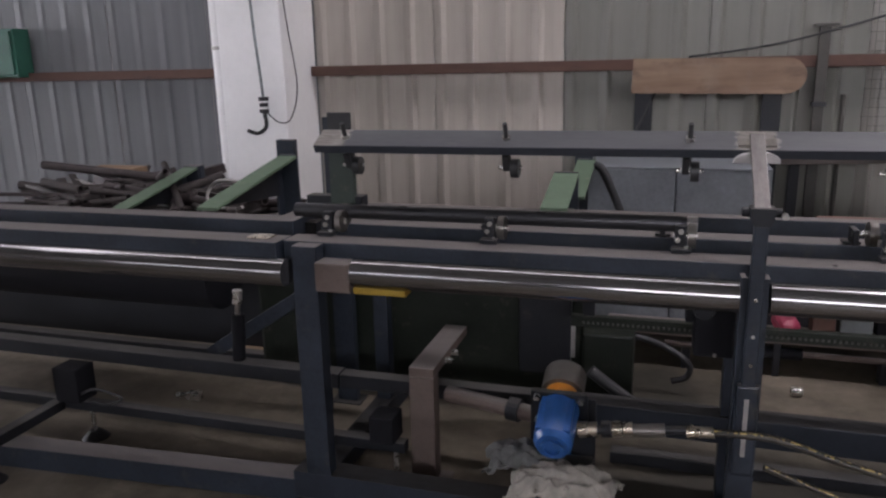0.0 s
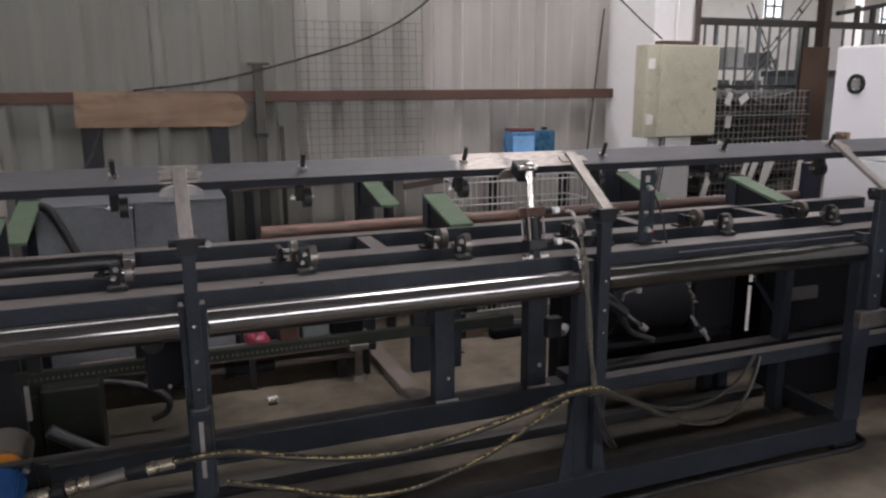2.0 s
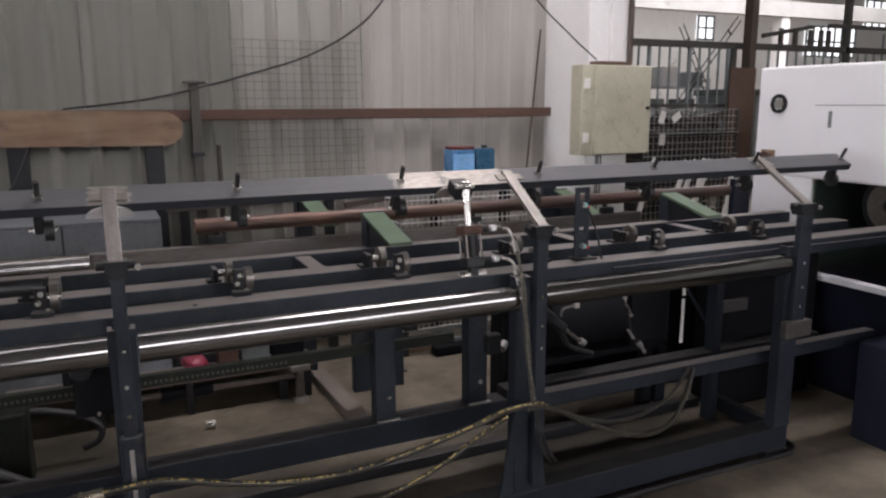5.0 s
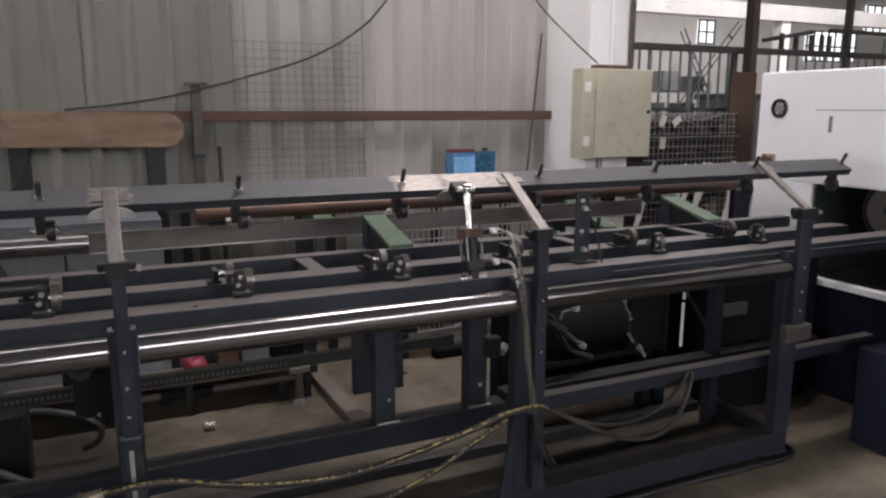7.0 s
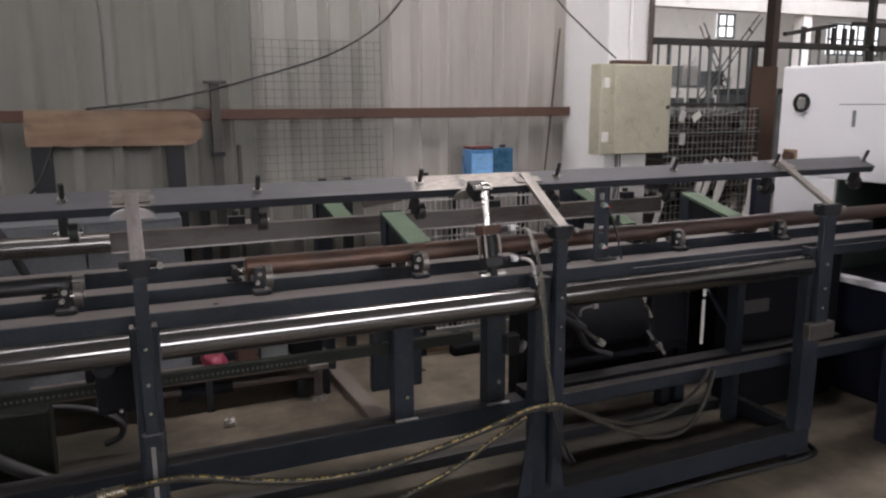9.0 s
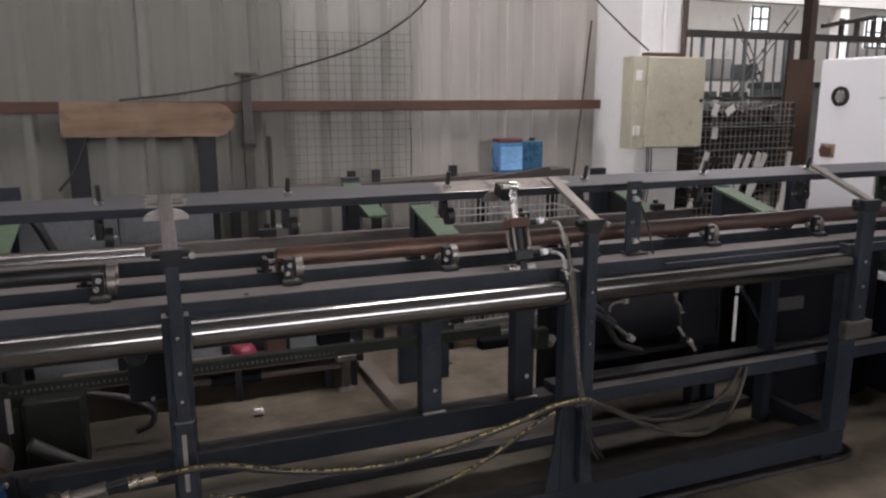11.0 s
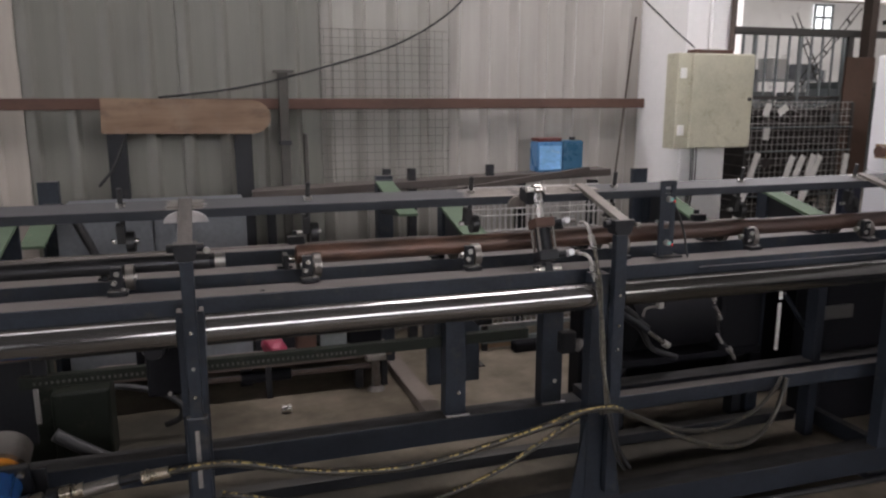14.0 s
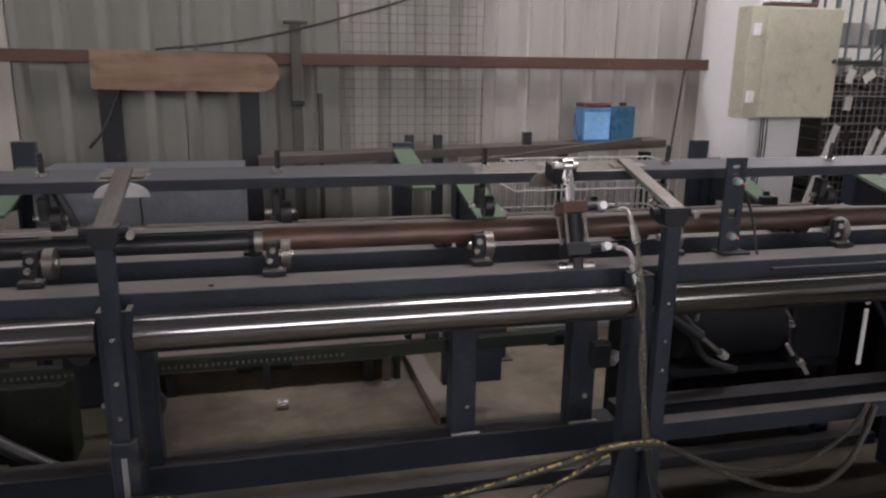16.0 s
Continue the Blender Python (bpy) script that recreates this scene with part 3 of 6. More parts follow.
        prof += [(c - 0.040, 0), (c - 0.032, -0.004), (c + 0.004, -0.030), (c + 0.014, -0.032), (c + 0.030, -0.008), (c + 0.036, 0)]
    prof.append((per * pitch - 0.040 - 0.005, 0.0))
    bm = B()
    n = len(prof)
    rows = [[bm.verts.new((u, v + d, z)) for u, v in prof] for z in (0, ROOF) for d in (0, 0.006)]
    f0, b0, f1, b1 = rows
    for k in range(n - 1):
        bm.faces.new((f0[k], f0[k + 1], f1[k + 1], f1[k]))
        bm.faces.new((b0[k + 1], b0[k], b1[k], b1[k + 1]))
    for k in (0, n - 1):
        bm.faces.new((f0[k], f1[k], b1[k], b0[k]))
    bmesh.ops.recalc_face_normals(bm, faces=bm.faces[:])
    sheets = {}
    for mat in (SHEET, SHEET_WARM, SHEET_DIM, SHEET_OLIVE, SHEET_GREY):
        me = bpy.data.meshes.new("wall_panel")
        bm.to_mesh(me)
        me.materials.append(mat)
        sheets[mat.name] = me
    bm.free()
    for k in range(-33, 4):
        # each run's tint holds how light or shaded that stretch of wall is
        mat = SHEET_GREY if k < -3 else SHEET_WARM if k < -1 else SHEET_OLIVE if k in (-1, 0) else SHEET_DIM if k == 1 else SHEET
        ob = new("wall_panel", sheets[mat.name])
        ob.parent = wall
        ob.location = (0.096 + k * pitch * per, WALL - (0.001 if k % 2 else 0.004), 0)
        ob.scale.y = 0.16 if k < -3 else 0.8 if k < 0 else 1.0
    # rusty girt of square tube, in two runs between the columns
    for x0, x1 in ((-25.9, -2.74), (-2.29, 2.95)):
        tagged(part("trim_girt", box(B(), x0, x1, WALL - 0.085, WALL - 0.040, 1.39, 1.45, 0.004), RUST), "rusty brown steel girt along the sheet wall", "girt", kind="structure")
    # columns
    tagged(part("column_west", box(B(), -2.72, -2.30, 4.05, WALL + 0.02, 0, ROOF, 0.008), WHITE), "white painted concrete column with scuffs", "column", kind="structure")
    tagged(part("column_east", box(B(), 2.945, 3.275, 3.97, WALL + 0.1, 0, ROOF, 0.008), WHITE), "white painted concrete column behind the switch box", "column", kind="structure")
    # far hall
    wall = tagged(part("wall_far", box(B(), -26, 60, 32, 32.2, 0, ROOF), FAR_PLASTER), "distant grey hall wall with windows", "wall", kind="structure")
    for x0, x1, z0, z1 in FAR_WINDOWS:
        w = tagged(part("window_far", box(B(), x0, x1, 31.9, 31.98, z0, z1), HAZE), "bright distant factory window", "window", kind="structure")
        bm = B()
        n = max(2, round((x1 - x0) / 0.6))
        for k in range(n + 1):
            u = x0 + (x1 - x0) * k / n
            box(bm, u - 0.05, u + 0.05, 31.82, 31.9, z0 - 0.06, z1 + 0.06)
        for v in (z0, (z0 + z1) / 2, z1):
            box(bm, x0 - 0.05, x1 + 0.05, 31.81, 31.89, v - 0.05, v + 0.05)
        part("window_frame", bm, FENCE, w)
    tagged(part("trim_crane_beam", box(B(), 6, 59, 24.0, 24.5, 5.15, 5.8), BEAM_GREY), "white crane beam in the far hall", "beam", kind="structure")
    for x in (19, 27.5, 36, 44):
        tagged(part("column_far", box(B(), x, x + 0.5, 24.1, 24.6, 0, 5.15, 0.02), WHITE), "distant white hall column", "column", kind="structure")


hall()


# ---- things on and at the wall ----
def wall_things():
    # switch box on the column
    b = thing("switch_box", "yellowed cream metal switch box hung on the white column", "electrical box", at=(3.06, 3.97, 1.155))
    part("body", box(B(), -0.24, 0.285, -0.115, 0, 0, 0.555, 0.006), CREAM, b)
    door = part("door", box(B(), -0.15, 0.281, -0.137, -0.117, 0.006, 0.549, 0.006), CREAM, b)
    for z in (0.11, 0.44):
        part("hinge", box(B(), -0.225, -0.185, -0.13, -0.115, z - 0.03, z + 0.03, 0.004), STRIP_PAINT, b, "pale painted hinge")
    part("lock", cyl(B(), (0.255, -0.137, 0.29), (0.255, -0.147, 0.29), 0.011), RUBBER, door, "black round lock")
    part("top_flange", box(B(), -0.12, 0.15, -0.1, -0.02, 0.556, 0.578, 0.004), RUST, b, "rusty cable gland plate")
    for k, x in enumerate((-0.06, -0.045, -0.025)):
        part("cable", sweep(B(), [(x, -0.04, 0.01), (x + 0.01, -0.03, -0.2), (x - 0.01, -0.02, -0.42), (x + 0.01, -0.02, -0.8)], 0.004, 6), RUBBER, b)
    w = thing("wall_cable", "thin black cable slung down to the switch box", "cable", at=(0, 0, 0))
    part("cable_run", sweep(B(), [(2.45, 4.3, 2.6), (2.60, 4.1, 2.15), (2.80, 3.98, 1.90), (2.97, 3.92, 1.745)], 0.005, 6), RUBBER, w)
    c = thing("column_conduit", "dark conduit up the white column's edge", "conduit")
    part("pipe", cyl(B(), (3.25, 3.945, 1.73), (3.25, 3.945, ROOF - 0.02), 0.018), BROWN_POST, c)
    part("white_pipe", cyl(B(), (3.10, 3.945, 1.73), (3.10, 3.945, ROOF - 0.02), 0.012), WHITE, c)
    w = thing("leaning_rod", "thin dark rod leaning on the sheet wall", "rod")
    part("rod", cyl(B(), (2.875, 4.425, 1.965), (2.62, 4.33, 0.002), 0.0065, seg=10), BROWN_POST, w)
    # sagging cable along the wall
    w = thing("slung_cable", "dark cable sagging along the sheet wall", "cable")
    part("cable_run", sweep(B(), [(-0.05, 4.30, 1.455), (0.28, 4.34, 1.494), (0.544, 4.36, 1.546), (0.886, 4.38, 1.638), (1.25, 4.38, 1.752), (1.531, 4.38, 1.903), (1.713, 4.38, 2.071), (1.95, 4.38, 2.4)], 0.0065, 6), RUBBER, w)
    # plank on two posts
    p = thing("plank_stand", "worn wooden plank fixed on two dark posts", "stand", at=(0.09, 4.25, 0))
    bm = B()
    out = [(-0.425, 1.272), (0.33, 1.262)]
    out += [(0.33 + 0.10 * math.sin(a), 1.352 - 0.09 * math.cos(a)) for a in (math.pi * k / 10 for k in range(1, 10))]
    out += [(0.33, 1.442), (-0.418, 1.452)]
    prism(bm, out, "y", -0.02, 0.02)
    part("plank", bm, WOOD, p)
    for x in (-0.36, 0.28):
        part("post", box(B(), x - 0.047, x + 0.047, 0.022, 0.07, 0, 1.36, 0.004), STEEL_DARK, p)
    part("strut", sweep(B(), [(-0.30, 0.02, 1.28), (-0.38, 0.0, 1.10), (-0.46, 0.0, 1.0)], 0.008, 6), RUBBER, p)
    # slim post with a head plate
    t = thing("slim_post", "slim dusty steel post with a flat head plate", "post", at=(0.606, 4.38, 0))
    part("shaft", box(B(), -0.026, 0.026, -0.015, 0.015, 0, 1.59, 0.003), OLIVE_POST, t)
    part("head_plate", box(B(), -0.055, 0.06, -0.03, 0.03, 1.59, 1.605, 0.003), OLIVE_POST, t)
    part("clamp", box(B(), -0.036, 0.036, -0.025, 0.02, 1.19, 1.215, 0.003), STEEL_DARK, t)
    part("rod", cyl(B(), (0.115, 0, 0), (0.115, 0, 1.25), 0.013), OLIVE_POST, t)
    part("clip", box(B(), -0.014, 0.022, -0.032, -0.016, 0.905, 0.955, 0.006), PAPER, t, "small white plastic clip")
    # wire grid leaning on the wall
    g = thing("wire_grid", "thin rusty wire grid leaning on the wall", "wire grid", at=(1.205, 4.40, 0))
    for k in range(16):
        x = -0.355 + 0.0473 * k
        part("upright_wire", cyl(B(), (x, 0.0, 0.9), (x, 0.028, 1.84 + 0.01 * math.sin(k)), 0.0017, seg=5), WIRE, g)
    for k in range(21):
        z = 0.9 + 0.047 * k
        d = 0.028 * (z - 0.9) / 0.94
        part("cross_wire", cyl(B(), (-0.375 + 0.02 * math.sin(k * 2.1), d - 0.003, z), (0.375 + 0.03 * math.sin(k * 1.7), d - 0.003, z), 0.0017, seg=5), WIRE, g)
    # things on the west column
    s = thing("pull_switch", "dark switch and hook hanging on the white column", "switch", at=(-2.47, 4.05, 0))
    part("cord", sweep(B(), [(-0.02, -0.01, 3.0), (-0.01, -0.012, 1.9), (0.03, -0.015, 1.28)], 0.008, 6), FENCE, s)
    for z, r in ((1.26, 0.03), (1.225, 0.026), (1.19, 0.028)):
        part("insulator", cyl(B(), (0.04, -0.03, z), (0.04, -0.03, z + 0.022), r), RUBBER, s)
    part("band", cyl(B(), (0.04, -0.03, 1.207), (0.04, -0.03, 1.222), 0.027), PAPER, s, "white band")
    part("arm", sweep(B(), [(0.04, -0.03, 1.19), (0.045, -0.03, 1.11), (-0.01, -0.035, 1.07), (-0.075, -0.04, 1.085)], 0.012, 6), RUBBER, s)
    part("loop_wire", sweep(B(), [(0.05, -0.02, 1.19), (0.12, 0.0, 1.13), (0.2, 0.0, 1.16), (0.24, 0.02, 1.35), (0.21, 0.0, 1.7), (0.17, 0.0, 2.1)], 0.004, 6), RUBBER, s)
    c = thing("wall_conduit", "white conduit pipe up beside the column", "conduit", at=(-2.79, 4.15, 0))
    part("pipe", cyl(B(), (0, 0, 0), (0, 0, ROOF - 0.02), 0.035, seg=20), WHITE, c)
    part("clip", cyl(B(), (0, 0, 1.56), (0, 0, 1.58), 0.04), GREY_METAL, c)
    b = thing("green_box", "dark green metal box fixed to the sheet wall", "electrical box", at=(-4.72, WALL - 0.03, 1.42))
    part("body", box(B(), -0.22, 0.22, -0.14, 0, 0, 0.33, 0.006), GREEN_BOX, b)
    part("door", box(B(), -0.2, 0.2, -0.155, -0.141, 0.02, 0.31, 0.004), GREEN_BOX, b)


wall_things()


def rear_store():
    # shelf behind the loader, with cans
    r = thing("storage_rack", "dusty dark steel rack along the wall", "rack", at=(0, 4.27, 0))
    for x in (0.50, 1.32, 2.02, 2.52):
        part("post", box(B(), x - 0.025, x + 0.025, -0.03, 0.03, 0, 0.94, 0.003), STEEL_DARK, r)
    m = Matrix.Translation((1.5, 0, 0.962)) @ pose(0, 0, 0, 0, -1.7, 0)
    part("shelf", box(B(), -1.1, 1.1, -0.09, 0.09, -0.022, 0.022, 0.003, m), RACK_BROWN, r)
    m = Matrix.Translation((1.91, -0.105, 0.955)) @ pose(0, 0, 0, 0, -6.8, 0)
    part("cross_bar", box(B(), -0.53, 0.53, -0.014, 0.014, -0.018, 0.018, 0.002, m), RACK_BROWN, r, "dark angle bar fixed across the shelf edge")
    for x, z in ((1.16, 0.99), (1.31, 0.99), (1.80, 1.0)):
        part("stub", box(B(), x - 0.022, x + 0.022, -0.06, -0.02, z - 0.03, z + 0.06, 0.003), STEEL_DARK, r)
    for name, x, w, mat, lab in (("oil_can", 2.19, 0.085, CAN_BLUE, "pale blue oil can with a dark red lid"), ("oil_can", 2.345, 0.07, CAN_TEAL, "teal plastic oil can on the rack")):
        c = thing(name, lab, "can", at=(x, 4.27, 0.962 + 0.022 + (x - 1.5) * 0.0297))
        part("body", box(B(), -w, w, -0.06, 0.06, 0, 0.185, 0.012), mat, c)
        if mat is CAN_BLUE:
            part("label", box(B(), -w + 0.012, w - 0.012, -0.0635, -0.0605, 0.015, 0.16), PALE_LABEL, c, "washed-out pale blue label")
            part("lid", box(B(), -w + 0.006, w - 0.006, -0.056, 0.056, 0.186, 0.207, 0.006), RED_CAP, c)
        else:
            part("cap", cyl(B(), (0.02, 0, 0.186), (0.02, 0, 0.205), 0.02), RUBBER, c)
    # blue-grey sheet bin
    b = thing("sheet_cabinet", "scuffed grey-blue sheet-metal cabinet behind the conveyor", "cabinet", at=(0, 3.95, 0))
    part("front_panel", box(B(), -0.50, -0.09, -0.20, -0.185, 0.12, 0.93, 0.004), BLUE_GREY, b)
    part("front_panel", box(B(), -0.084, 0.34, -0.197, -0.182, 0.12, 0.93, 0.004), BLUE_GREY, b)
    part("back_panel", box(B(), -0.50, 0.34, 0.185, 0.20, 0.12, 0.93, 0.004), BLUE_GREY, b)
    part("top_panel", box(B(), -0.50, 0.34, -0.20, 0.20, 0.931, 0.943, 0.004), BLUE_GREY, b)
    for x in (-0.50, 0.325):
        part("side_panel", box(B(), x, x + 0.015, -0.18, 0.183, 0.12, 0.93, 0.004), BLUE_GREY, b)
    part("bottom", box(B(), -0.48, 0.32, -0.18, 0.18, 0.12, 0.135), BLUE_GREY, b)
    for x in (-0.46, 0.3):
        for y in (-0.16, 0.16):
            part("leg", box(B(), x - 0.03, x + 0.03, y - 0.02, y + 0.02, 0, 0.12), STEEL_DARK, b)
    part("hose", sweep(B(), [(-0.47, -0.215, 0.955), (-0.43, -0.225, 0.93), (-0.385, -0.23, 0.84), (-0.33, -0.23, 0.70), (-0.305, -0.225, 0.55)], 0.02, 10), RUBBER, b, "thick dark hose over the front")
    # low shelf with clutter under the wall rack
    s = thing("low_shelf", "dark dusty low shelf behind the conveyor", "shelf", at=(0, 3.56, 0))
    part("board", box(B(), -0.38, 1.02, 0.0, 0.185, 0.165, 0.192, 0.003), CARBON, s)
    part("board", box(B(), 0.36, 1.02, 0.186, 0.46, 0.165, 0.192, 0.003), BLACK, s)
    part("back_panel", box(B(), 0.36, 1.05, 0.461, 0.475, 0.02, 0.62, 0.003), GREEN_DARK, s)
    for x in (-0.34, 0.40, 0.98):
        part("leg", box(B(), x - 0.015, x + 0.015, 0.01, 0.04, 0, 0.164), STEEL_DARK, s)
    for lab, x, y, w, d, h, mat in (("dull reddish brown tin on the low shelf", 0.60, 3.70, 0.05, 0.05, 0.16, RUST), ("grey dusty box on the low shelf", 0.74, 3.74, 0.07, 0.06, 0.21, FENCE), ("black box on the low shelf", 0.91, 3.76, 0.085, 0.07, 0.25, BLACK)):
        t = thing("shelf_box", lab, "box", "boxes on the low shelf", (x, y, 0.192))
        part("body", box(B(), -w, w, -d, d, 0, h, 0.008), mat, t)
        part("lid", box(B(), -w - 0.003, w + 0.003, -d - 0.003, d + 0.003, h + 0.001, h + 0.018, 0.004), mat, t)
    # wire crate
    c = thing("wire_crate", "pale zinc wire crate standing behind the conveyor", "wire crate", at=(2.05, 4.02, 0))
    x0, x1, y0, y1, z0, z1 = -0.42, 0.42, -0.12, 0.12, 0.16, 0.93
    for y in (y0, y1):
        for k in range(25):
            x = x0 + (x1 - x0) * k / 24
            part("upright_wire", cyl(B(), (x, y, z0), (x, y, z1), 0.003, seg=5), CRATE_WIRE, c)
        for z in (z0, 0.28, 0.41, 0.54, 0.67, 0.80, z1):
            part("cross_wire", cyl(B(), (x0, y, z), (x1, y, z), 0.0045, seg=5), CRATE_WIRE, c)
    for x in (x0, x1):
        for z in (z0, 0.28, 0.41, 0.54, 0.67, 0.80, z1):
            part("end_wire", cyl(B(), (x, y0, z), (x, y1, z), 0.0045, seg=5), CRATE_WIRE, c)
    for x in (x0 + 0.03, x1 - 0.03):
        for y in (y0 + 0.02, y1 - 0.02):
            part("leg", box(B(), x - 0.015, x + 0.015, y - 0.015, y + 0.015, 0, z0), STEEL_DARK, c)
    for y in (y0, y1):
        part("base_rail", box(B(), x0, x1, y - 0.012, y + 0.012, 0.05, 0.082, 0.003), FENCE, c, "dusty grey base rail")
    # scrap bin and bars
    s = thing("scrap_bin", "dark low steel bin holding scrap bars", "bin", at=(-3.0, 3.62, 0))
    for n, d in (("front_panel", (-1.0, 1.0, -0.3, -0.28, 0.05, 0.66)), ("back_panel", (-1.0, 1.0, 0.28, 0.3, 0.05, 0.66)), ("side_panel", (-1.0, -0.98, -0.28, 0.28, 0.05, 0.66)), ("side_panel", (0.98, 1.0, -0.28, 0.28, 0.05, 0.66)), ("bottom", (-1.0, 1.0, -0.3, 0.3, 0, 0.05))):
        part(n, box(B(), *d), STEEL_DARK, s)
    rnd = random.Random(4)
    for k in range(170):
        layer = k // 40
        z = 0.61 + 0.05 * layer + rnd.uniform(0, 0.03)
        x, y, half = -3.05 + rnd.uniform(-0.75, 0.7) * (1 - 0.10 * layer), 3.62 + rnd.uniform(-0.24, 0.2), rnd.uniform(0.08, 0.40)
        a, tilt, r = rnd.uniform(-1.3, 1.0), rnd.uniform(-0.25, 0.25), rnd.uniform(0.009, 0.030)
        o = thing("scrap_bar", "rusty dark offcut bar lying in the scrap bin", "scrap bar", "scrap bars", (x, y, z))
        d = Vector((math.cos(a), math.sin(a), tilt)) * half
        bm = B()
        if k % 3:
            tube(bm, -d, d, r, r * 0.75, 12)
        else:
            box(bm, -half, half, -r, r, -r, r, 0.002, Euler((0, -tilt, a)).to_matrix().to_4x4())
        part("bar", bm, GREY_METAL if k % 33 == 5 else DARK_SCRAP if k % 2 else SCRAP, o)
    o = thing("scrap_bar", "long dark rusty tube lying on the scrap pile", "scrap bar", "scrap bars", (-3.1, 3.5, 0.885))
    part("bar", tube(B(), (-0.50, 0, 0.045), (0.32, 0.08, -0.03), 0.024, 0.017, 14), SCRAP, o)
    o = thing("scrap_ring", "curved shiny offcut ring on the scrap pile", "scrap ring", "", (-2.35, 3.45, 0.80))
    part("ring", sweep(B(), [(0.13 * math.cos(a), 0.02 * math.sin(3 * a), 0.08 * math.sin(a)) for a in (0.45 * k for k in range(13))], 0.009, 6), GREY_METAL, o)
    o = thing("scrap_board", "pale offcut board on the scrap pile", "board", "", (-3.25, 3.7, 0.87))
    part("board", box(B(), -0.16, 0.16, -0.06, 0.06, -0.01, 0.03, 0.004), CARD, o)


rear_store()


# ---- the conveyor ----
HINGE_Y, HINGE_Z = 2.055, 1.066


def roller_unit(frame_ob, x):
    """One pair of tilted support rollers with their feet on the two rails."""
    u = part("roller_bracket", box(B(), x - 0.027, x + 0.027, 2.176, 2.214, 0.917, 0.931, 0.003), STEEL_DARK, frame_ob)
    part("web", box(B(), x - 0.018, x + 0.012, 2.206, 2.226, 0.931, 0.992, 0.003), STEEL_DARK, u)
    part("roller", tube(B(), (x + 0.018, 2.245, 0.955), (x + 0.040, 2.245, 0.955), 0.036, 0.010, 24), CAST, u, "narrow bare steel roller")
    part("axle", cyl(B(), (x - 0.020, 2.245, 0.955), (x + 0.046, 2.245, 0.955), 0.010, seg=12), BOLT, u)
    part("back_roller", tube(B(), (x - 0.020, 2.362, 0.955), (x + 0.002, 2.362, 0.955), 0.036, 0.010, 24), CAST, u, "narrow bare steel roller")
    part("back_axle", cyl(B(), (x - 0.060, 2.362, 0.955), (x + 0.008, 2.362, 0.955), 0.009, seg=12), BOLT, u)
    part("back_foot", box(B(), x - 0.075, x - 0.028, 2.388, 2.43, 0.917, 0.925, 0.002), STEEL_DARK, u)
    part("back_web", box(B(), x - 0.060, x - 0.044, 2.345, 2.41, 0.925, 0.968, 0.003), STEEL_DARK, u)
    for dx, z in ((-0.010, 0.950), (-0.002, 0.974)):
        bolt(u, x + dx, 2.206, z, 0.008, 0.006)
    bolt(u, x + 0.014, 2.19, 0.931, 0.006, 0.005, "z")


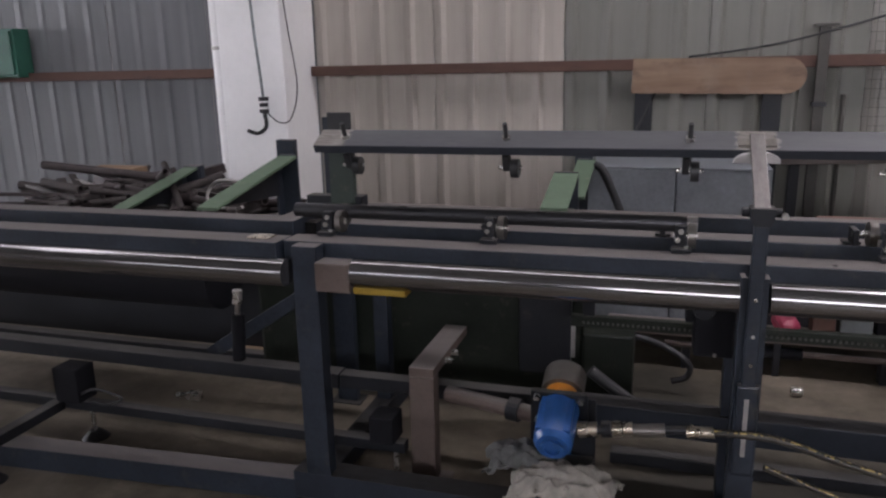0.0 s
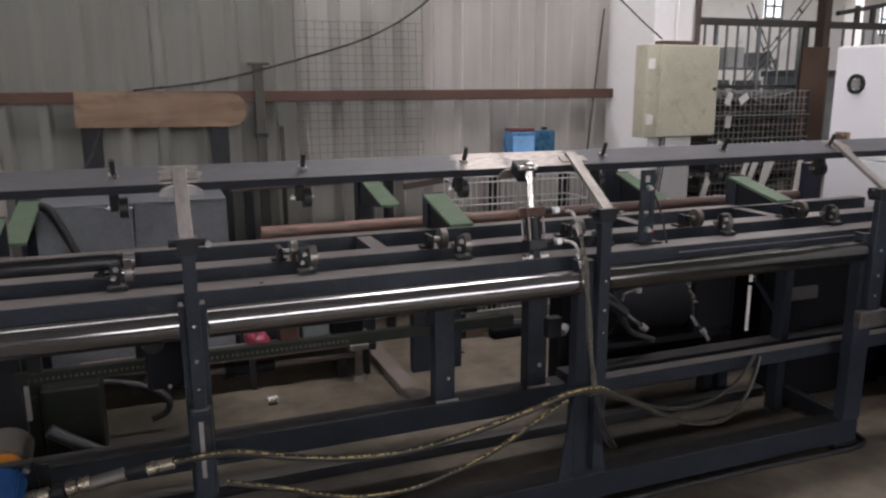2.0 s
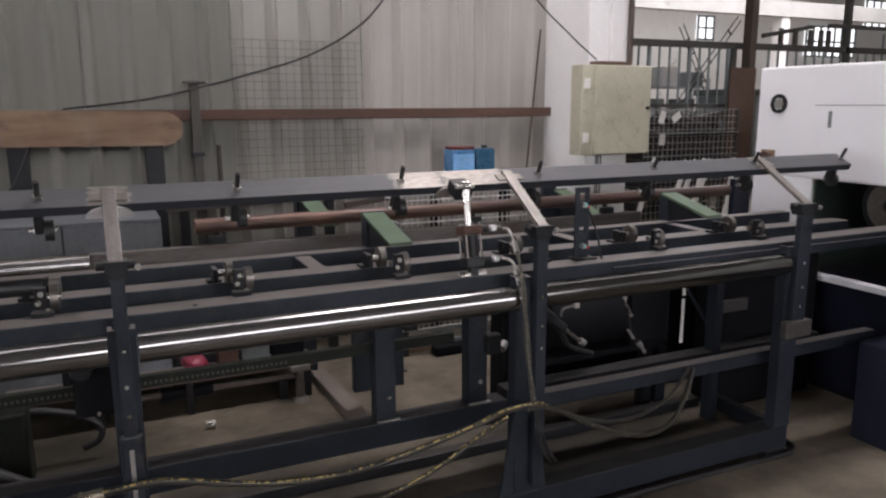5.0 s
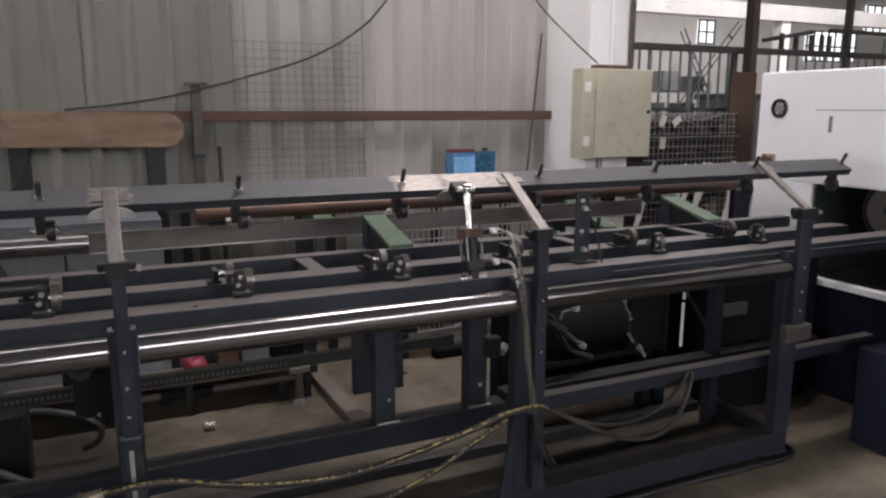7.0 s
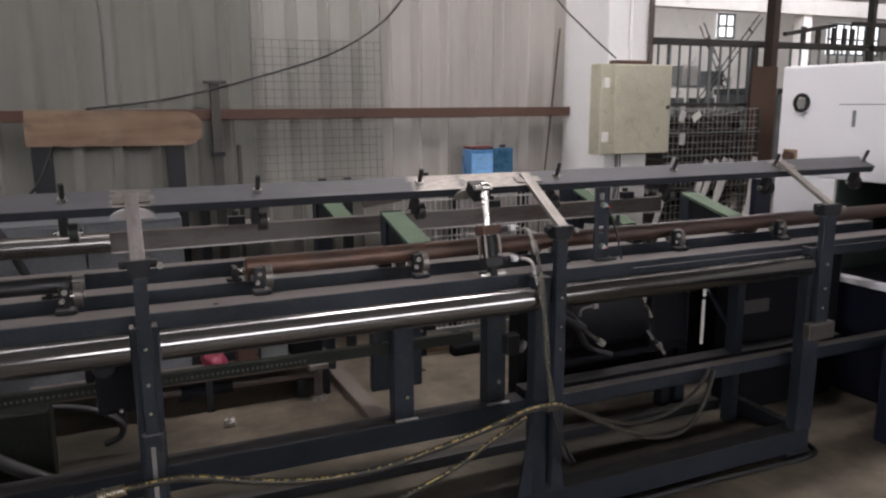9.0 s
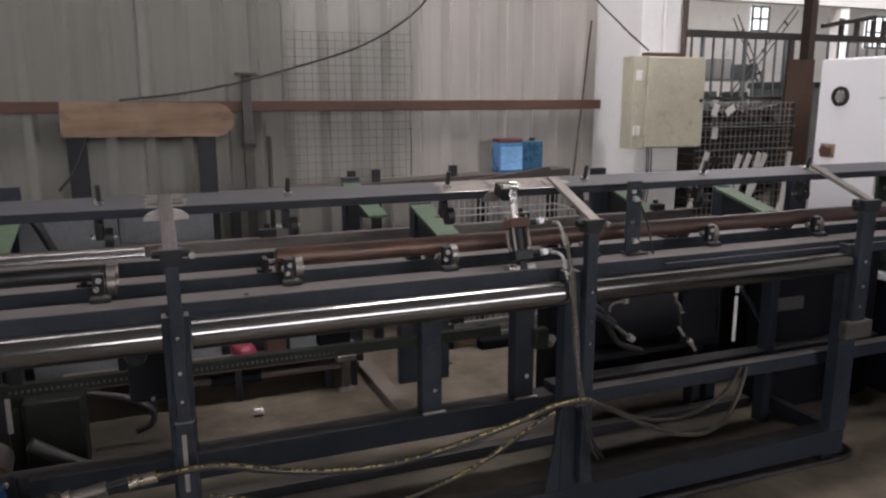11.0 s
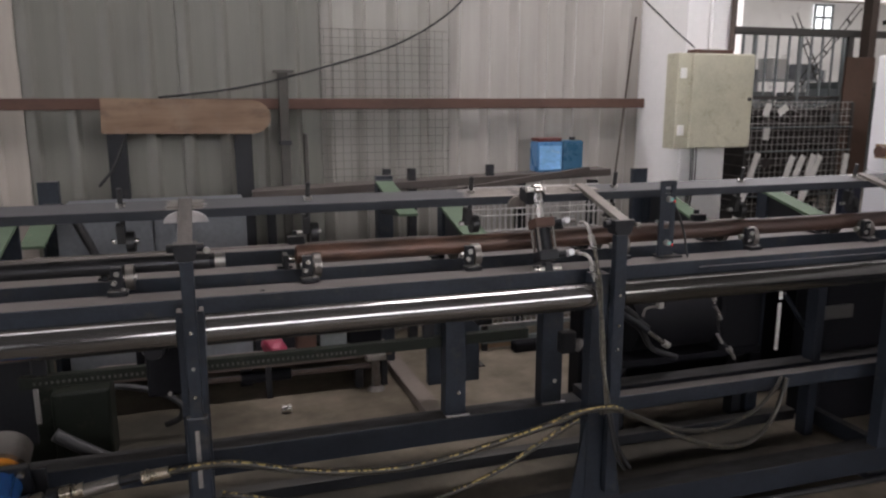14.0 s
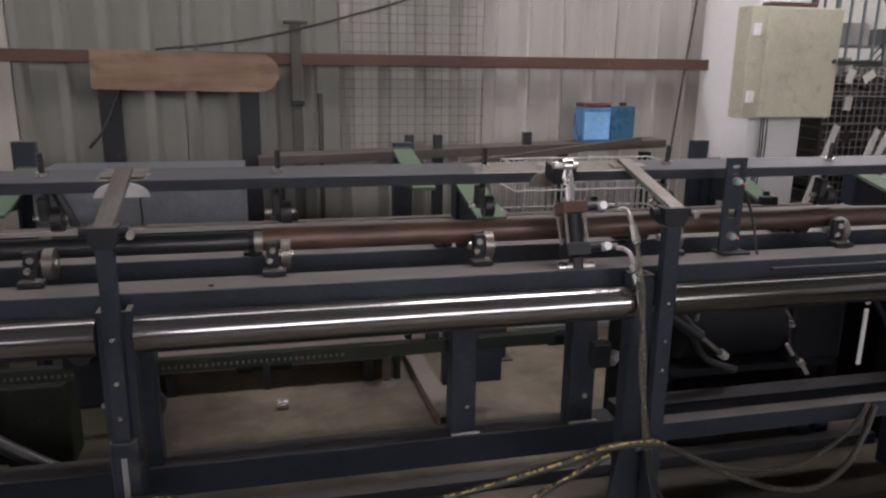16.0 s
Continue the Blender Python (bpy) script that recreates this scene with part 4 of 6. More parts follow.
def conveyor():
    f = thing("conveyor_frame", "dark blue-grey welded steel pipe conveyor frame, dusty on top", "conveyor", at=(0, 0, 0))
    x0, x1 = -1.29, 3.36
    part("front_rail", box(B(), x0, x1, 2.11, 2.21, 0.852, 0.915, 0.004), STEEL, f)
    part("middle_rail", box(B(), x0, x1, 2.385, 2.48, 0.835, 0.915, 0.004), STEEL, f)
    part("rear_rail", box(B(), x0, x1, 2.72, 2.785, 0.845, 0.915, 0.004), STEEL, f)
    for x in (-1.2, -0.49, 0.76, 1.9, 2.55):
        part("cross_member", box(B(), x - 0.03, x + 0.03, 2.481, 2.719, 0.86, 0.91, 0.003), STEEL, f)
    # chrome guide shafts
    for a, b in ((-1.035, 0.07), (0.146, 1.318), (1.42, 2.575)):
        part("guide_shaft", cyl(B(), (a, 2.078, 0.833), (b, 2.078, 0.833), 0.044, seg=48), CHROME if a < 1 else DARK_SHAFT, f, "worn chromed guide shaft" if a < 1 else "dull dark guide shaft")
    part("bearing_block", box(B(), -1.149, -1.035, 2.035, 2.108, 0.775, 0.868, 0.006), CARBON, f, "dusty brown bearing block")
    part("cable_tray", box(B(), -1.03, -0.86, 2.05, 2.108, 0.772, 0.792, 0.004), YELLOW, f, "yellow plastic cable guide")
    part("wear_strip", box(B(), 1.74, 3.34, 2.100, 2.109, 0.884, 0.893, 0.002), STEEL, f, "narrow dusty wear strip")
    # base
    part("front_base_rail", box(B(), x0, 2.66, 2.06, 2.15, 0.03, 0.125, 0.004), STEEL_LOW, f)
    part("stretcher_rail", box(B(), x0, -0.451, 2.46, 2.52, 0.25, 0.305, 0.004), STEEL_DARK, f)
    part("stretcher_rail", box(B(), -0.45, 1.50, 2.43, 2.52, 0.215, 0.31, 0.005), STEEL_LOW, f)
    part("stretcher_rail", box(B(), 1.501, 3.3, 2.44, 2.52, 0.265, 0.345, 0.004), STEEL_LOW, f)
    part("base_tie", box(B(), -1.26, -1.18, 2.151, 3.039, 0.02, 0.09, 0.003), STEEL_LOW, f)
    part("base_tie", box(B(), 2.69, 2.73, 2.151, 2.519, 0.02, 0.09, 0.003), STEEL_LOW, f)
    part("floor_tie", box(B(), -0.28, 2.69, 2.60, 2.655, 0.0, 0.045, 0.003), STEEL_DARK, f)
    # inner posts that carry the stretcher and the middle rail
    for x in (0.10, 2.62):
        part("inner_post", box(B(), x - 0.022, x + 0.022, 2.4402, 2.50, 0.0, 0.834, 0.003), STEEL_LOW, f)
    for x, w in ((0.988, 0.039), (1.372, 0.042)):
        leg = part("inner_leg", box(B(), x - w, x + w, 2.445, 2.505, 0.311, 0.834, 0.004), STEEL, f)
        part("weld", box(B(), x - w, x + w + 0.012, 2.432, 2.444, 0.311, 0.317, 0.002), GREY_METAL, leg, "pale weld bead")
        bolt(leg, x + 0.01, 2.445, 0.40, 0.008, 0.006)
    for x in (-1.22, 0.10, 1.37, 2.6):
        part("foot", box(B(), x - 0.06, x + 0.06, 2.055, 2.155, 0.0, 0.03, 0.002), STEEL_DARK, f)
    part("side_rail", box(B(), 1.42, 3.3, 2.155, 2.205, 0.383, 0.437, 0.003), STEEL, f)
    # front posts: a channel below, a strap above that carries the hinge
    p = part("end_post", box(B(), -1.235, -1.15, 2.055, 2.109, 0.126, 0.912, 0.004), STEEL, f)
    for key, lo, hi, ulo, uhi in (("a", 0.072, 0.142, 0.09, 0.125), ("b", 1.315, 1.372, 1.374, 1.415), ("c", 2.575, 2.665, 2.60, 2.665)):
        bm = B()
        poly = [(lo, 2.06), (hi, 2.06), (hi, 2.109), (hi - 0.012, 2.109), (hi - 0.012, 2.072), (lo + 0.012, 2.072), (lo + 0.012, 2.109), (lo, 2.109)]
        prism(bm, poly, "z", 0.126, 0.905 if key != "a" else 0.89)
        post = part("post", bm, STEEL, f)
        part("hinge_strap", box(B(), ulo, uhi, 2.03, 2.058, 0.60 if key != "b" else 0.16, 1.033, 0.003), STEEL, post)
        bm = B()
        prism(bm, [(ulo, 1.034), (uhi, 1.034), (uhi + 0.010, 1.050), (uhi + 0.012, 1.080), (ulo - 0.012, 1.080), (ulo - 0.010, 1.050)], "y", 2.024, 2.08)
        part("hinge_block", bm, STEEL_DARK, post)
        part("hinge_pin", cyl(B(), (ulo - 0.03, HINGE_Y, HINGE_Z), (uhi + 0.03, HINGE_Y, HINGE_Z), 0.012), STEEL_DARK, post)
        bolt(post, uhi + 0.035, 2.04, HINGE_Z - 0.005, 0.009, 0.012)
        for z in (0.84, 0.74, 0.66):
            bolt(post, (ulo + uhi) / 2, 2.03, z, 0.0052, 0.005)
    e = part("end_bracket", box(B(), -1.297, -1.205, 2.49, 2.52, 0.916, 1.16, 0.004), GREEN_DARK, f, "dark green-black end bracket")
    part("stop_plate", box(B(), -1.30, -1.21, 2.50, 2.512, 1.161, 1.29, 0.003), RUBBER, e)
    part("bracket_foot", box(B(), -1.40, -1.18, 2.50, 2.56, 0.916, 0.99, 0.004), STEEL_DARK, e)
    part("slot_plate", box(B(), 0.078, 0.138, 2.035, 2.058, 0.33, 0.60, 0.009), STEEL, f)
    part("slot", box(B(), 0.1, 0.112, 2.0335, 2.036, 0.39, 0.56, 0.0), GREY_METAL, f, "pale strip along the slot")
    bm = B()
    prism(bm, [(1.26, 0.126), (1.45, 0.126), (1.40, 0.42), (1.31, 0.42)], "y", 2.062, 2.07)
    part("gusset", bm, STEEL, f)
    part("clamp_joint", box(B(), 2.56, 2.70, 2.02, 2.056, 0.53, 0.60, 0.006), CAST, f)
    # rear hanging plate and rear posts
    plate = part("hanging_plate", box(B(), 1.095, 1.345, 3.16, 3.20, 0.14, 0.76, 0.004), STEEL, f, "dark blue-grey hanging guard plate")
    part("plate_hanger", box(B(), 1.18, 1.24, 2.73, 3.159, 0.55, 0.59, 0.003), STEEL_DARK, plate)
    part("plate_hanger", box(B(), 1.18, 1.24, 2.73, 2.775, 0.591, 0.844, 0.003), STEEL_DARK, plate)
    for x in (-1.22, 2.55):
        part("rail_post", box(B(), x - 0.03, x + 0.03, 2.725, 2.78, 0.0, 0.845, 0.003), STEEL, f)
    for x in ROLLERS:
        roller_unit(f, x)
    part("screw_hole", cyl(B(), (0.304, 2.135, 0.913), (0.304, 2.135, 0.9165), 0.007), BLACK, f)
    # lift guides hung from the rear rail
    for x in (-1.0, 0.1, 1.68, 2.4):
        guide = part("lift_guide", box(B(), x - 0.025, x + 0.025, 2.73, 3.105, 0.60, 0.645, 0.003), STEEL_DARK, f)
        part("hanger", box(B(), x - 0.025, x + 0.025, 2.73, 2.775, 0.646, 0.844, 0.003), STEEL_DARK, guide)
    # black boxes added to fill the dark gap between the middle posts
    part("drive_housing", box(B(), 1.74, 3.36, 2.90, 3.03, 0.0, 0.80, 0.02), BLACK, f, "black box added to fill the dark gap")
    part("housing_end", box(B(), 2.72, 3.36, 2.52, 2.70, 0.0, 0.83, 0.02), BLACK, f, "black box added to fill the dark gap")
    # cover carried on to the left to darken the gap there
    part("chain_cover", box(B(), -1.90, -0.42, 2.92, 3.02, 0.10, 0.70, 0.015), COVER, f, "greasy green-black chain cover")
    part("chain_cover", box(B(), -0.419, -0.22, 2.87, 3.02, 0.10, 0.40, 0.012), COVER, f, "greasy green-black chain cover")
    part("cover_edge", box(B(), -0.455, -0.44, 2.80, 2.815, 0.32, 0.47, 0.001), GREY_METAL, f, "pale edge strip")
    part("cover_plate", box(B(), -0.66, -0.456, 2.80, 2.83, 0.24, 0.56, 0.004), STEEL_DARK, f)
    part("cover_lip", box(B(), -1.36, -0.42, 2.915, 2.935, 0.70, 0.715, 0.002), GREY_METAL, f, "pale cover lip")
    rack = part("toothed_rack", box(B(), -0.42, 1.29, 2.485, 2.515, 0.565, 0.604, 0.002), COVER, f, "greasy black toothed rack")
    for x in (-0.36, 0.9):
        part("rack_hanger", box(B(), x - 0.02, x + 0.02, 2.488, 2.512, 0.605, 0.834, 0.002), STEEL_DARK, rack)
    bm = B()
    for k in range(62):
        box(bm, -0.38 + 0.0165 * k, -0.3735 + 0.0165 * k, 2.480, 2.4848, 0.578, 0.586)
    part("teeth", bm, FENCE_DARK, rack, "worn dull rack teeth")
    # dark bearing block behind the post
    block = part("rack_bearing", box(B(), -0.03, 0.085, 2.235, 2.335, 0.59, 0.835, 0.012), BLACK, f, "black greasy bearing block")
    part("cap", cyl(B(), (-0.005, 2.234, 0.74), (-0.005, 2.21, 0.74), 0.032, 0.026, seg=18), STEEL_DARK, block)
    part("lug", box(B(), -0.055, -0.031, 2.25, 2.32, 0.69, 0.80, 0.006), BLACK, block)
    bolt(block, 0.032, 2.235, 0.60, 0.006, 0.006)
    # curved black pipe and brown shaft tube behind the hydraulic drive
    part("drain_pipe", sweep(B(), [(-0.36, 2.60, 0.36), (-0.28, 2.60, 0.30), (-0.16, 2.60, 0.225), (-0.03, 2.60, 0.19), (0.10, 2.61, 0.19)], 0.022, 10), RUBBER, f, "curved black pipe")
    shaft = part("drive_shaft", cyl(B(), (-0.83, 2.36, 0.325), (-0.50, 2.30, 0.31), 0.028, seg=20), CARBON, f, "brown rusty drive shaft")
    part("collar", cyl(B(), (-0.60, 2.32, 0.3145), (-0.56, 2.311, 0.3127), 0.04, seg=20), STEEL_DARK, shaft)
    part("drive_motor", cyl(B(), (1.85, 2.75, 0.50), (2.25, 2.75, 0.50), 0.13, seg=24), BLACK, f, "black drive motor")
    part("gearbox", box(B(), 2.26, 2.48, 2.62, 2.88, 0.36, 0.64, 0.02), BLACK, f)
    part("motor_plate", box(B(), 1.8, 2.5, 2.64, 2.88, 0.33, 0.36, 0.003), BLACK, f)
    for x in (1.84, 2.46):
        part("motor_leg", box(B(), x - 0.025, x + 0.025, 2.72, 2.78, 0.0, 0.32), STEEL_DARK, f)
    part("cable_guide", box(B(), 1.62, 1.70, 2.56, 2.62, 0.50, 0.62, 0.006), STEEL_DARK, f)
    part("white_strip", box(B(), 2.453, 2.467, 2.50, 2.506, 0.615, 0.665), PAPER, f, "narrow white plastic strip")
    part("white_strip", box(B(), 2.451, 2.465, 2.50, 2.506, 0.39, 0.598), PAPER, f, "narrow white plastic strip")
    # small hydraulic cylinders, fittings and pipes in the dark behind the rail
    part("piston_rod", cyl(B(), (1.815, 2.5, 0.540), (1.902, 2.5, 0.473), 0.0105, seg=12), WORN_TUBE, f, "short bright piston rod")
    part("piston_body", cyl(B(), (1.66, 2.52, 0.655), (1.81, 2.502, 0.543), 0.022, seg=16), STEEL_DARK, f)
    part("piston_nut", cyl(B(), (1.893, 2.5, 0.481), (1.915, 2.5, 0.464), 0.016, seg=6), GREY_METAL, f)
    for x0c, z0c, x1c, z1c, r, m in ((2.118, 0.668, 2.124, 0.625, 0.0095, BOLT), (2.126, 0.615, 2.15, 0.585, 0.006, CAST), (2.15, 0.58, 2.162, 0.555, 0.009, BOLT), (2.147, 0.493, 2.178, 0.45, 0.006, GREY_METAL), (2.21, 0.425, 2.222, 0.41, 0.012, BOLT), (2.224, 0.407, 2.246, 0.375, 0.0075, GREY_METAL)):
        part("valve_stem", cyl(B(), (x0c, 2.5, z0c), (x1c, 2.5, z1c), r, seg=10), m, f, "bright valve stem")
    part("valve_cable", sweep(B(), [(2.124, 2.502, 0.63), (2.15, 2.504, 0.555), (2.165, 2.504, 0.48), (2.215, 2.504, 0.42)], 0.005, 6), RUBBER, f)
    part("elbow", sweep(B(), [(1.79, 2.5, 0.60), (1.80, 2.5, 0.628), (1.83, 2.5, 0.636), (1.86, 2.5, 0.634)], 0.005, 8), CAST, f)
    part("elbow_block", box(B(), 1.856, 1.878, 2.49, 2.515, 0.628, 0.668, 0.003), GREY_METAL, f, "small pale steel block")
    part("cable_loom", sweep(B(), [(1.68, 2.48, 0.66), (1.76, 2.5, 0.60), (1.80, 2.5, 0.52), (1.86, 2.52, 0.45), (1.98, 2.53, 0.40)], 0.012, 8), RUBBER, f)
    part("slant_strut", box(B(), -0.11, 0.11, -0.006, 0.006, -0.008, 0.008, 0.002, Matrix.Translation((2.58, 2.54, 0.54)) @ pose(0, 0, 0, 0, 52, 0)), STEEL, f)
    part("guard_lip", box(B(), 2.69, 2.86, 2.50, 2.515, 0.50, 0.56, 0.003), FENCE_DARK, f, "dull bare bracket")
    part("port_fitting", cyl(B(), (1.385, 2.26, 0.613), (1.36, 2.24, 0.60), 0.016, seg=10), GREY_METAL, f, "small bright port fitting")
    part("port_block", box(B(), 1.30, 1.355, 2.23, 2.27, 0.585, 0.66, 0.006), STEEL_DARK, f)

    # separate left-hand frame
    g = thing("feed_frame", "dark blue-grey steel feed frame beside the conveyor", "conveyor", at=(0, 0, 0))
    part("front_rail", box(B(), -7, -1.297, 2.075, 2.18, 0.852, 0.915, 0.004), STEEL, g)
    part("middle_rail", box(B(), -7, -1.40, 2.385, 2.48, 0.84, 0.915, 0.004), STEEL, g)
    part("guide_shaft", cyl(B(), (-7, 2.030, 0.833), (-1.24, 2.030, 0.833), 0.043, seg=40), CHROME, g, "worn chromed guide shaft")
    part("front_base_rail", box(B(), -2.9, 0, -0.09, 0, 0.0, 0.085, 0.004, pose(-1.297, 2.162, 0, 0, 0, 3.6)), STEEL, g)
    for x in (-2.95, -6.6):
        part("post", box(B(), x - 0.04, x + 0.04, 2.08, 2.15, 0.085, 0.852, 0.004), STEEL, g)
    part("stretcher_rail", box(B(), -7, -1.297, 2.46, 2.53, 0.245, 0.305, 0.004), STEEL_DARK, g)
    part("rear_base_rail", box(B(), -7, -1.3, 3.04, 3.1, 0.02, 0.09, 0.004), STEEL_DARK, g)
    for x in (-1.5, -4.5):
        part("post", box(B(), x - 0.03, x + 0.03, 2.7, 2.76, 0.0, 0.84, 0.003), STEEL_DARK, g)
        part("tie", box(B(), x - 0.03, x + 0.03, 2.481, 2.76, 0.86, 0.9, 0.003), STEEL, g)
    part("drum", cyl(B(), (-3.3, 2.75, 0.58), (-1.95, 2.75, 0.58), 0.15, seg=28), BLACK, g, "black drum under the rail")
    part("strut", box(B(), -0.30, 0.30, -0.02, 0.02, -0.028, 0.028, 0.003, Matrix.Translation((-1.69, 2.6, 0.44)) @ pose(0, 0, 0, 0, -32.4, 0)), STEEL, g)
    part("piston", cyl(B(), (-1.735, 2.5, 0.545), (-1.73, 2.5, 0.60), 0.019), BOLT, g, "bright piston end")
    part("piston_neck", cyl(B(), (-1.738, 2.5, 0.50), (-1.735, 2.5, 0.544), 0.011), CAST, g)
    part("piston_body", cyl(B(), (-1.75, 2.5, 0.306), (-1.738, 2.5, 0.50), 0.026), BLACK, g)
    part("tag_plate", box(B(), -1.42, -1.34, 2.11, 2.16, 0.916, 0.921, 0.001), BRASS, g, "small pale metal plate")
    # low stand with a levelling foot
    s = thing("levelling_stand", "black steel stand on round levelling feet", "stand", at=(-2.38, 2.28, 0))
    part("block", box(B(), -0.055, 0.06, -0.05, 0.05, 0.166, 0.31, 0.006), BLACK, s)
    part("cross_bar", box(B(), -0.65, 1.42, -0.022, 0.022, 0.125, 0.164, 0.003), STEEL_DARK, s)
    part("block", box(B(), 1.30, 1.39, -0.05, 0.05, 0.165, 0.265, 0.006), BLACK, s)
    part("arm", box(B(), -0.09, -0.04, -0.42, -0.023, 0.123, 0.163, 0.003), STEEL_DARK, s)
    part("cable_tangle", sweep(B(), [(0.05, -0.03, 0.20), (0.14, -0.04, 0.235), (0.24, -0.02, 0.20), (0.17, -0.03, 0.17), (0.09, -0.03, 0.176)], 0.006, 6), RUBBER, s)
    for x, y in ((0.07, 0.0), (1.38, 0.0), (-0.065, -0.38)):
        part("screw", cyl(B(), (x, y, 0.03), (x, y, 0.124), 0.009), BOLT, s)
        part("levelling_foot", cyl(B(), (x, y, 0), (x, y, 0.035), 0.055, 0.02), RUBBER, s)
    return f


conveyor()


# ---- loading ramps ----
def ramp_arm(x, y0, y1, z0, z1, foot, w=0.09, front=True):
    r = thing("loading_ramp", "worn green sloping ramp arm on a dark post", "ramp", "loading ramps", (x, y0, 0))
    d = y1 - y0
    bm = B()
    prism(bm, [(0, z0 - 0.012), (d, z1 - 0.012), (d, z1), (0, z0)], "x", 0, w)
    part("plate", bm, GREEN, r, "worn green painted plate")
    part("post", box(B(), 0.0 if front else w - 0.02, w if not front else 0.014, d - 0.055, d - 0.005, foot, z1 - 0.016, 0.002), STEEL, r)
    part("back_plate", box(B(), 0.0, w, d - 0.004, d + 0.008, foot, z1 + 0.004, 0.002), STEEL, r)
    bm = B()
    prism(bm, [(0.03, z0 - 0.016), (d - 0.056, z1 - 0.02), (d - 0.056, z0 - 0.06)], "x", 0.012, 0.022)
    part("gusset", bm, STEEL_DARK, r)
    return r


for rx in (-0.53, 1.03, 2.555):
    ramp_arm(rx, 2.49, 2.80, 0.975, 1.048, 0.916)
for rx, rz, drop in ((-0.56, 0.97, 0.10), (1.0, 1.03, 0.10), (2.60, 0.96, 0.14)):
    ramp_arm(rx, 3.30, 3.80, rz - drop, rz, 0.0)
ramp_arm(-1.87, 2.49, 3.16, 0.93, 1.05, 0.0)
ramp_arm(-2.72, 3.0, 3.6, 0.80, 0.92, 0.0)
for rx, ry, rz in ((-1.85, 3.2, 1.12), (-0.53, 3.83, 1.075), (1.05, 3.83, 1.055), (2.58, 3.83, 1.05), (-1.44, 2.86, 1.25), (1.50, 3.72, 0.62), (-2.675, 3.64, 0.925)):
    s = thing("rear_post", "dark blue-grey steel post behind the ramps", "post", "rear posts", (rx, ry, 0))
    part("upright", box(B(), -0.045, 0.045, -0.02, 0.02, 0.006, rz, 0.003), STEEL, s)
    part("base_plate", box(B(), -0.07, 0.07, -0.05, 0.05, 0, 0.006), STEEL_DARK, s)


# ---- moving parts ----
def clamp_beam():
    """The hinged clamp beam; its origin is the hinge line, and turning it about x lowers it."""
    c = thing("clamp_beam", "grey-blue steel clamp beam hinged on bare steel arms", "clamp beam", at=(0, HINGE_Y, HINGE_Z, 22, 0, 0))
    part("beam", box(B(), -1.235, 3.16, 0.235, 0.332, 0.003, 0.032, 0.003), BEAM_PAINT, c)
    for x in (0.107, 1.405, 2.645):
        a = part("arm", box(B(), x - 0.019, x + 0.019, -0.012, 0.30, 0.0, 0.014, 0.002, pose(0, 0, 0.004, 5.6, 0, 0)), ARM_STEEL if x < 1 else BARE, c, "bare steel hinge arm")
        part("weld", box(B(), x - 0.05, x + 0.05, 0.25, 0.285, 0.0336, 0.037, 0.001), BARE, a)
    for x, r in ((0.107, 0.062), (1.14, 0.03)):
        bm = B()
        pts = [(x + r * math.cos(t), -0.006 + 0.036 * math.sin(t)) for t in (math.pi * k / 14 for k in range(15))]
        prism(bm, pts, "y", 0.226, 0.2345)
        part("gusset", bm, GUSSET_PAINT if r > 0.05 else BARE, c, "white rounded gusset plate" if r > 0.05 else "small bare steel gusset plate")
    for x in PRESSERS:
        x += 0.03
        s = part("presser_screw", cyl(B(), (x, 0.28, -0.05), (x, 0.28, 0.088), 0.0075, seg=10), RUBBER, c)
        part("nut", cyl(B(), (x, 0.28, 0.033), (x, 0.28, 0.043), 0.014, seg=6), BOLT, s)
        part("fork", box(B(), x - 0.018, x + 0.004, 0.262, 0.298, -0.075, -0.02, 0.003), RUBBER, s)
        part("wheel", cyl(B(), (x + 0.006, 0.28, -0.075), (x + 0.030, 0.28, -0.075), 0.03, seg=20), RUBBER, s, "black rubber pressing wheel")
        part("axle", cyl(B(), (x - 0.034, 0.28, -0.072), (x + 0.04, 0.28, -0.072), 0.007, seg=8), BOLT, s)
    part("clevis", box(B(), 1.15, 1.21, 0.165, 0.236, 0.02, 0.062, 0.004), STEEL_DARK, c)
    part("clevis_pin", cyl(B(), (1.15, 0.18, 0.066), (1.215, 0.18, 0.066), 0.009), BOLT, c)
    return c


CYL_X, CYL_Y, CYL_Z = 1.190, 2.135, 0.925


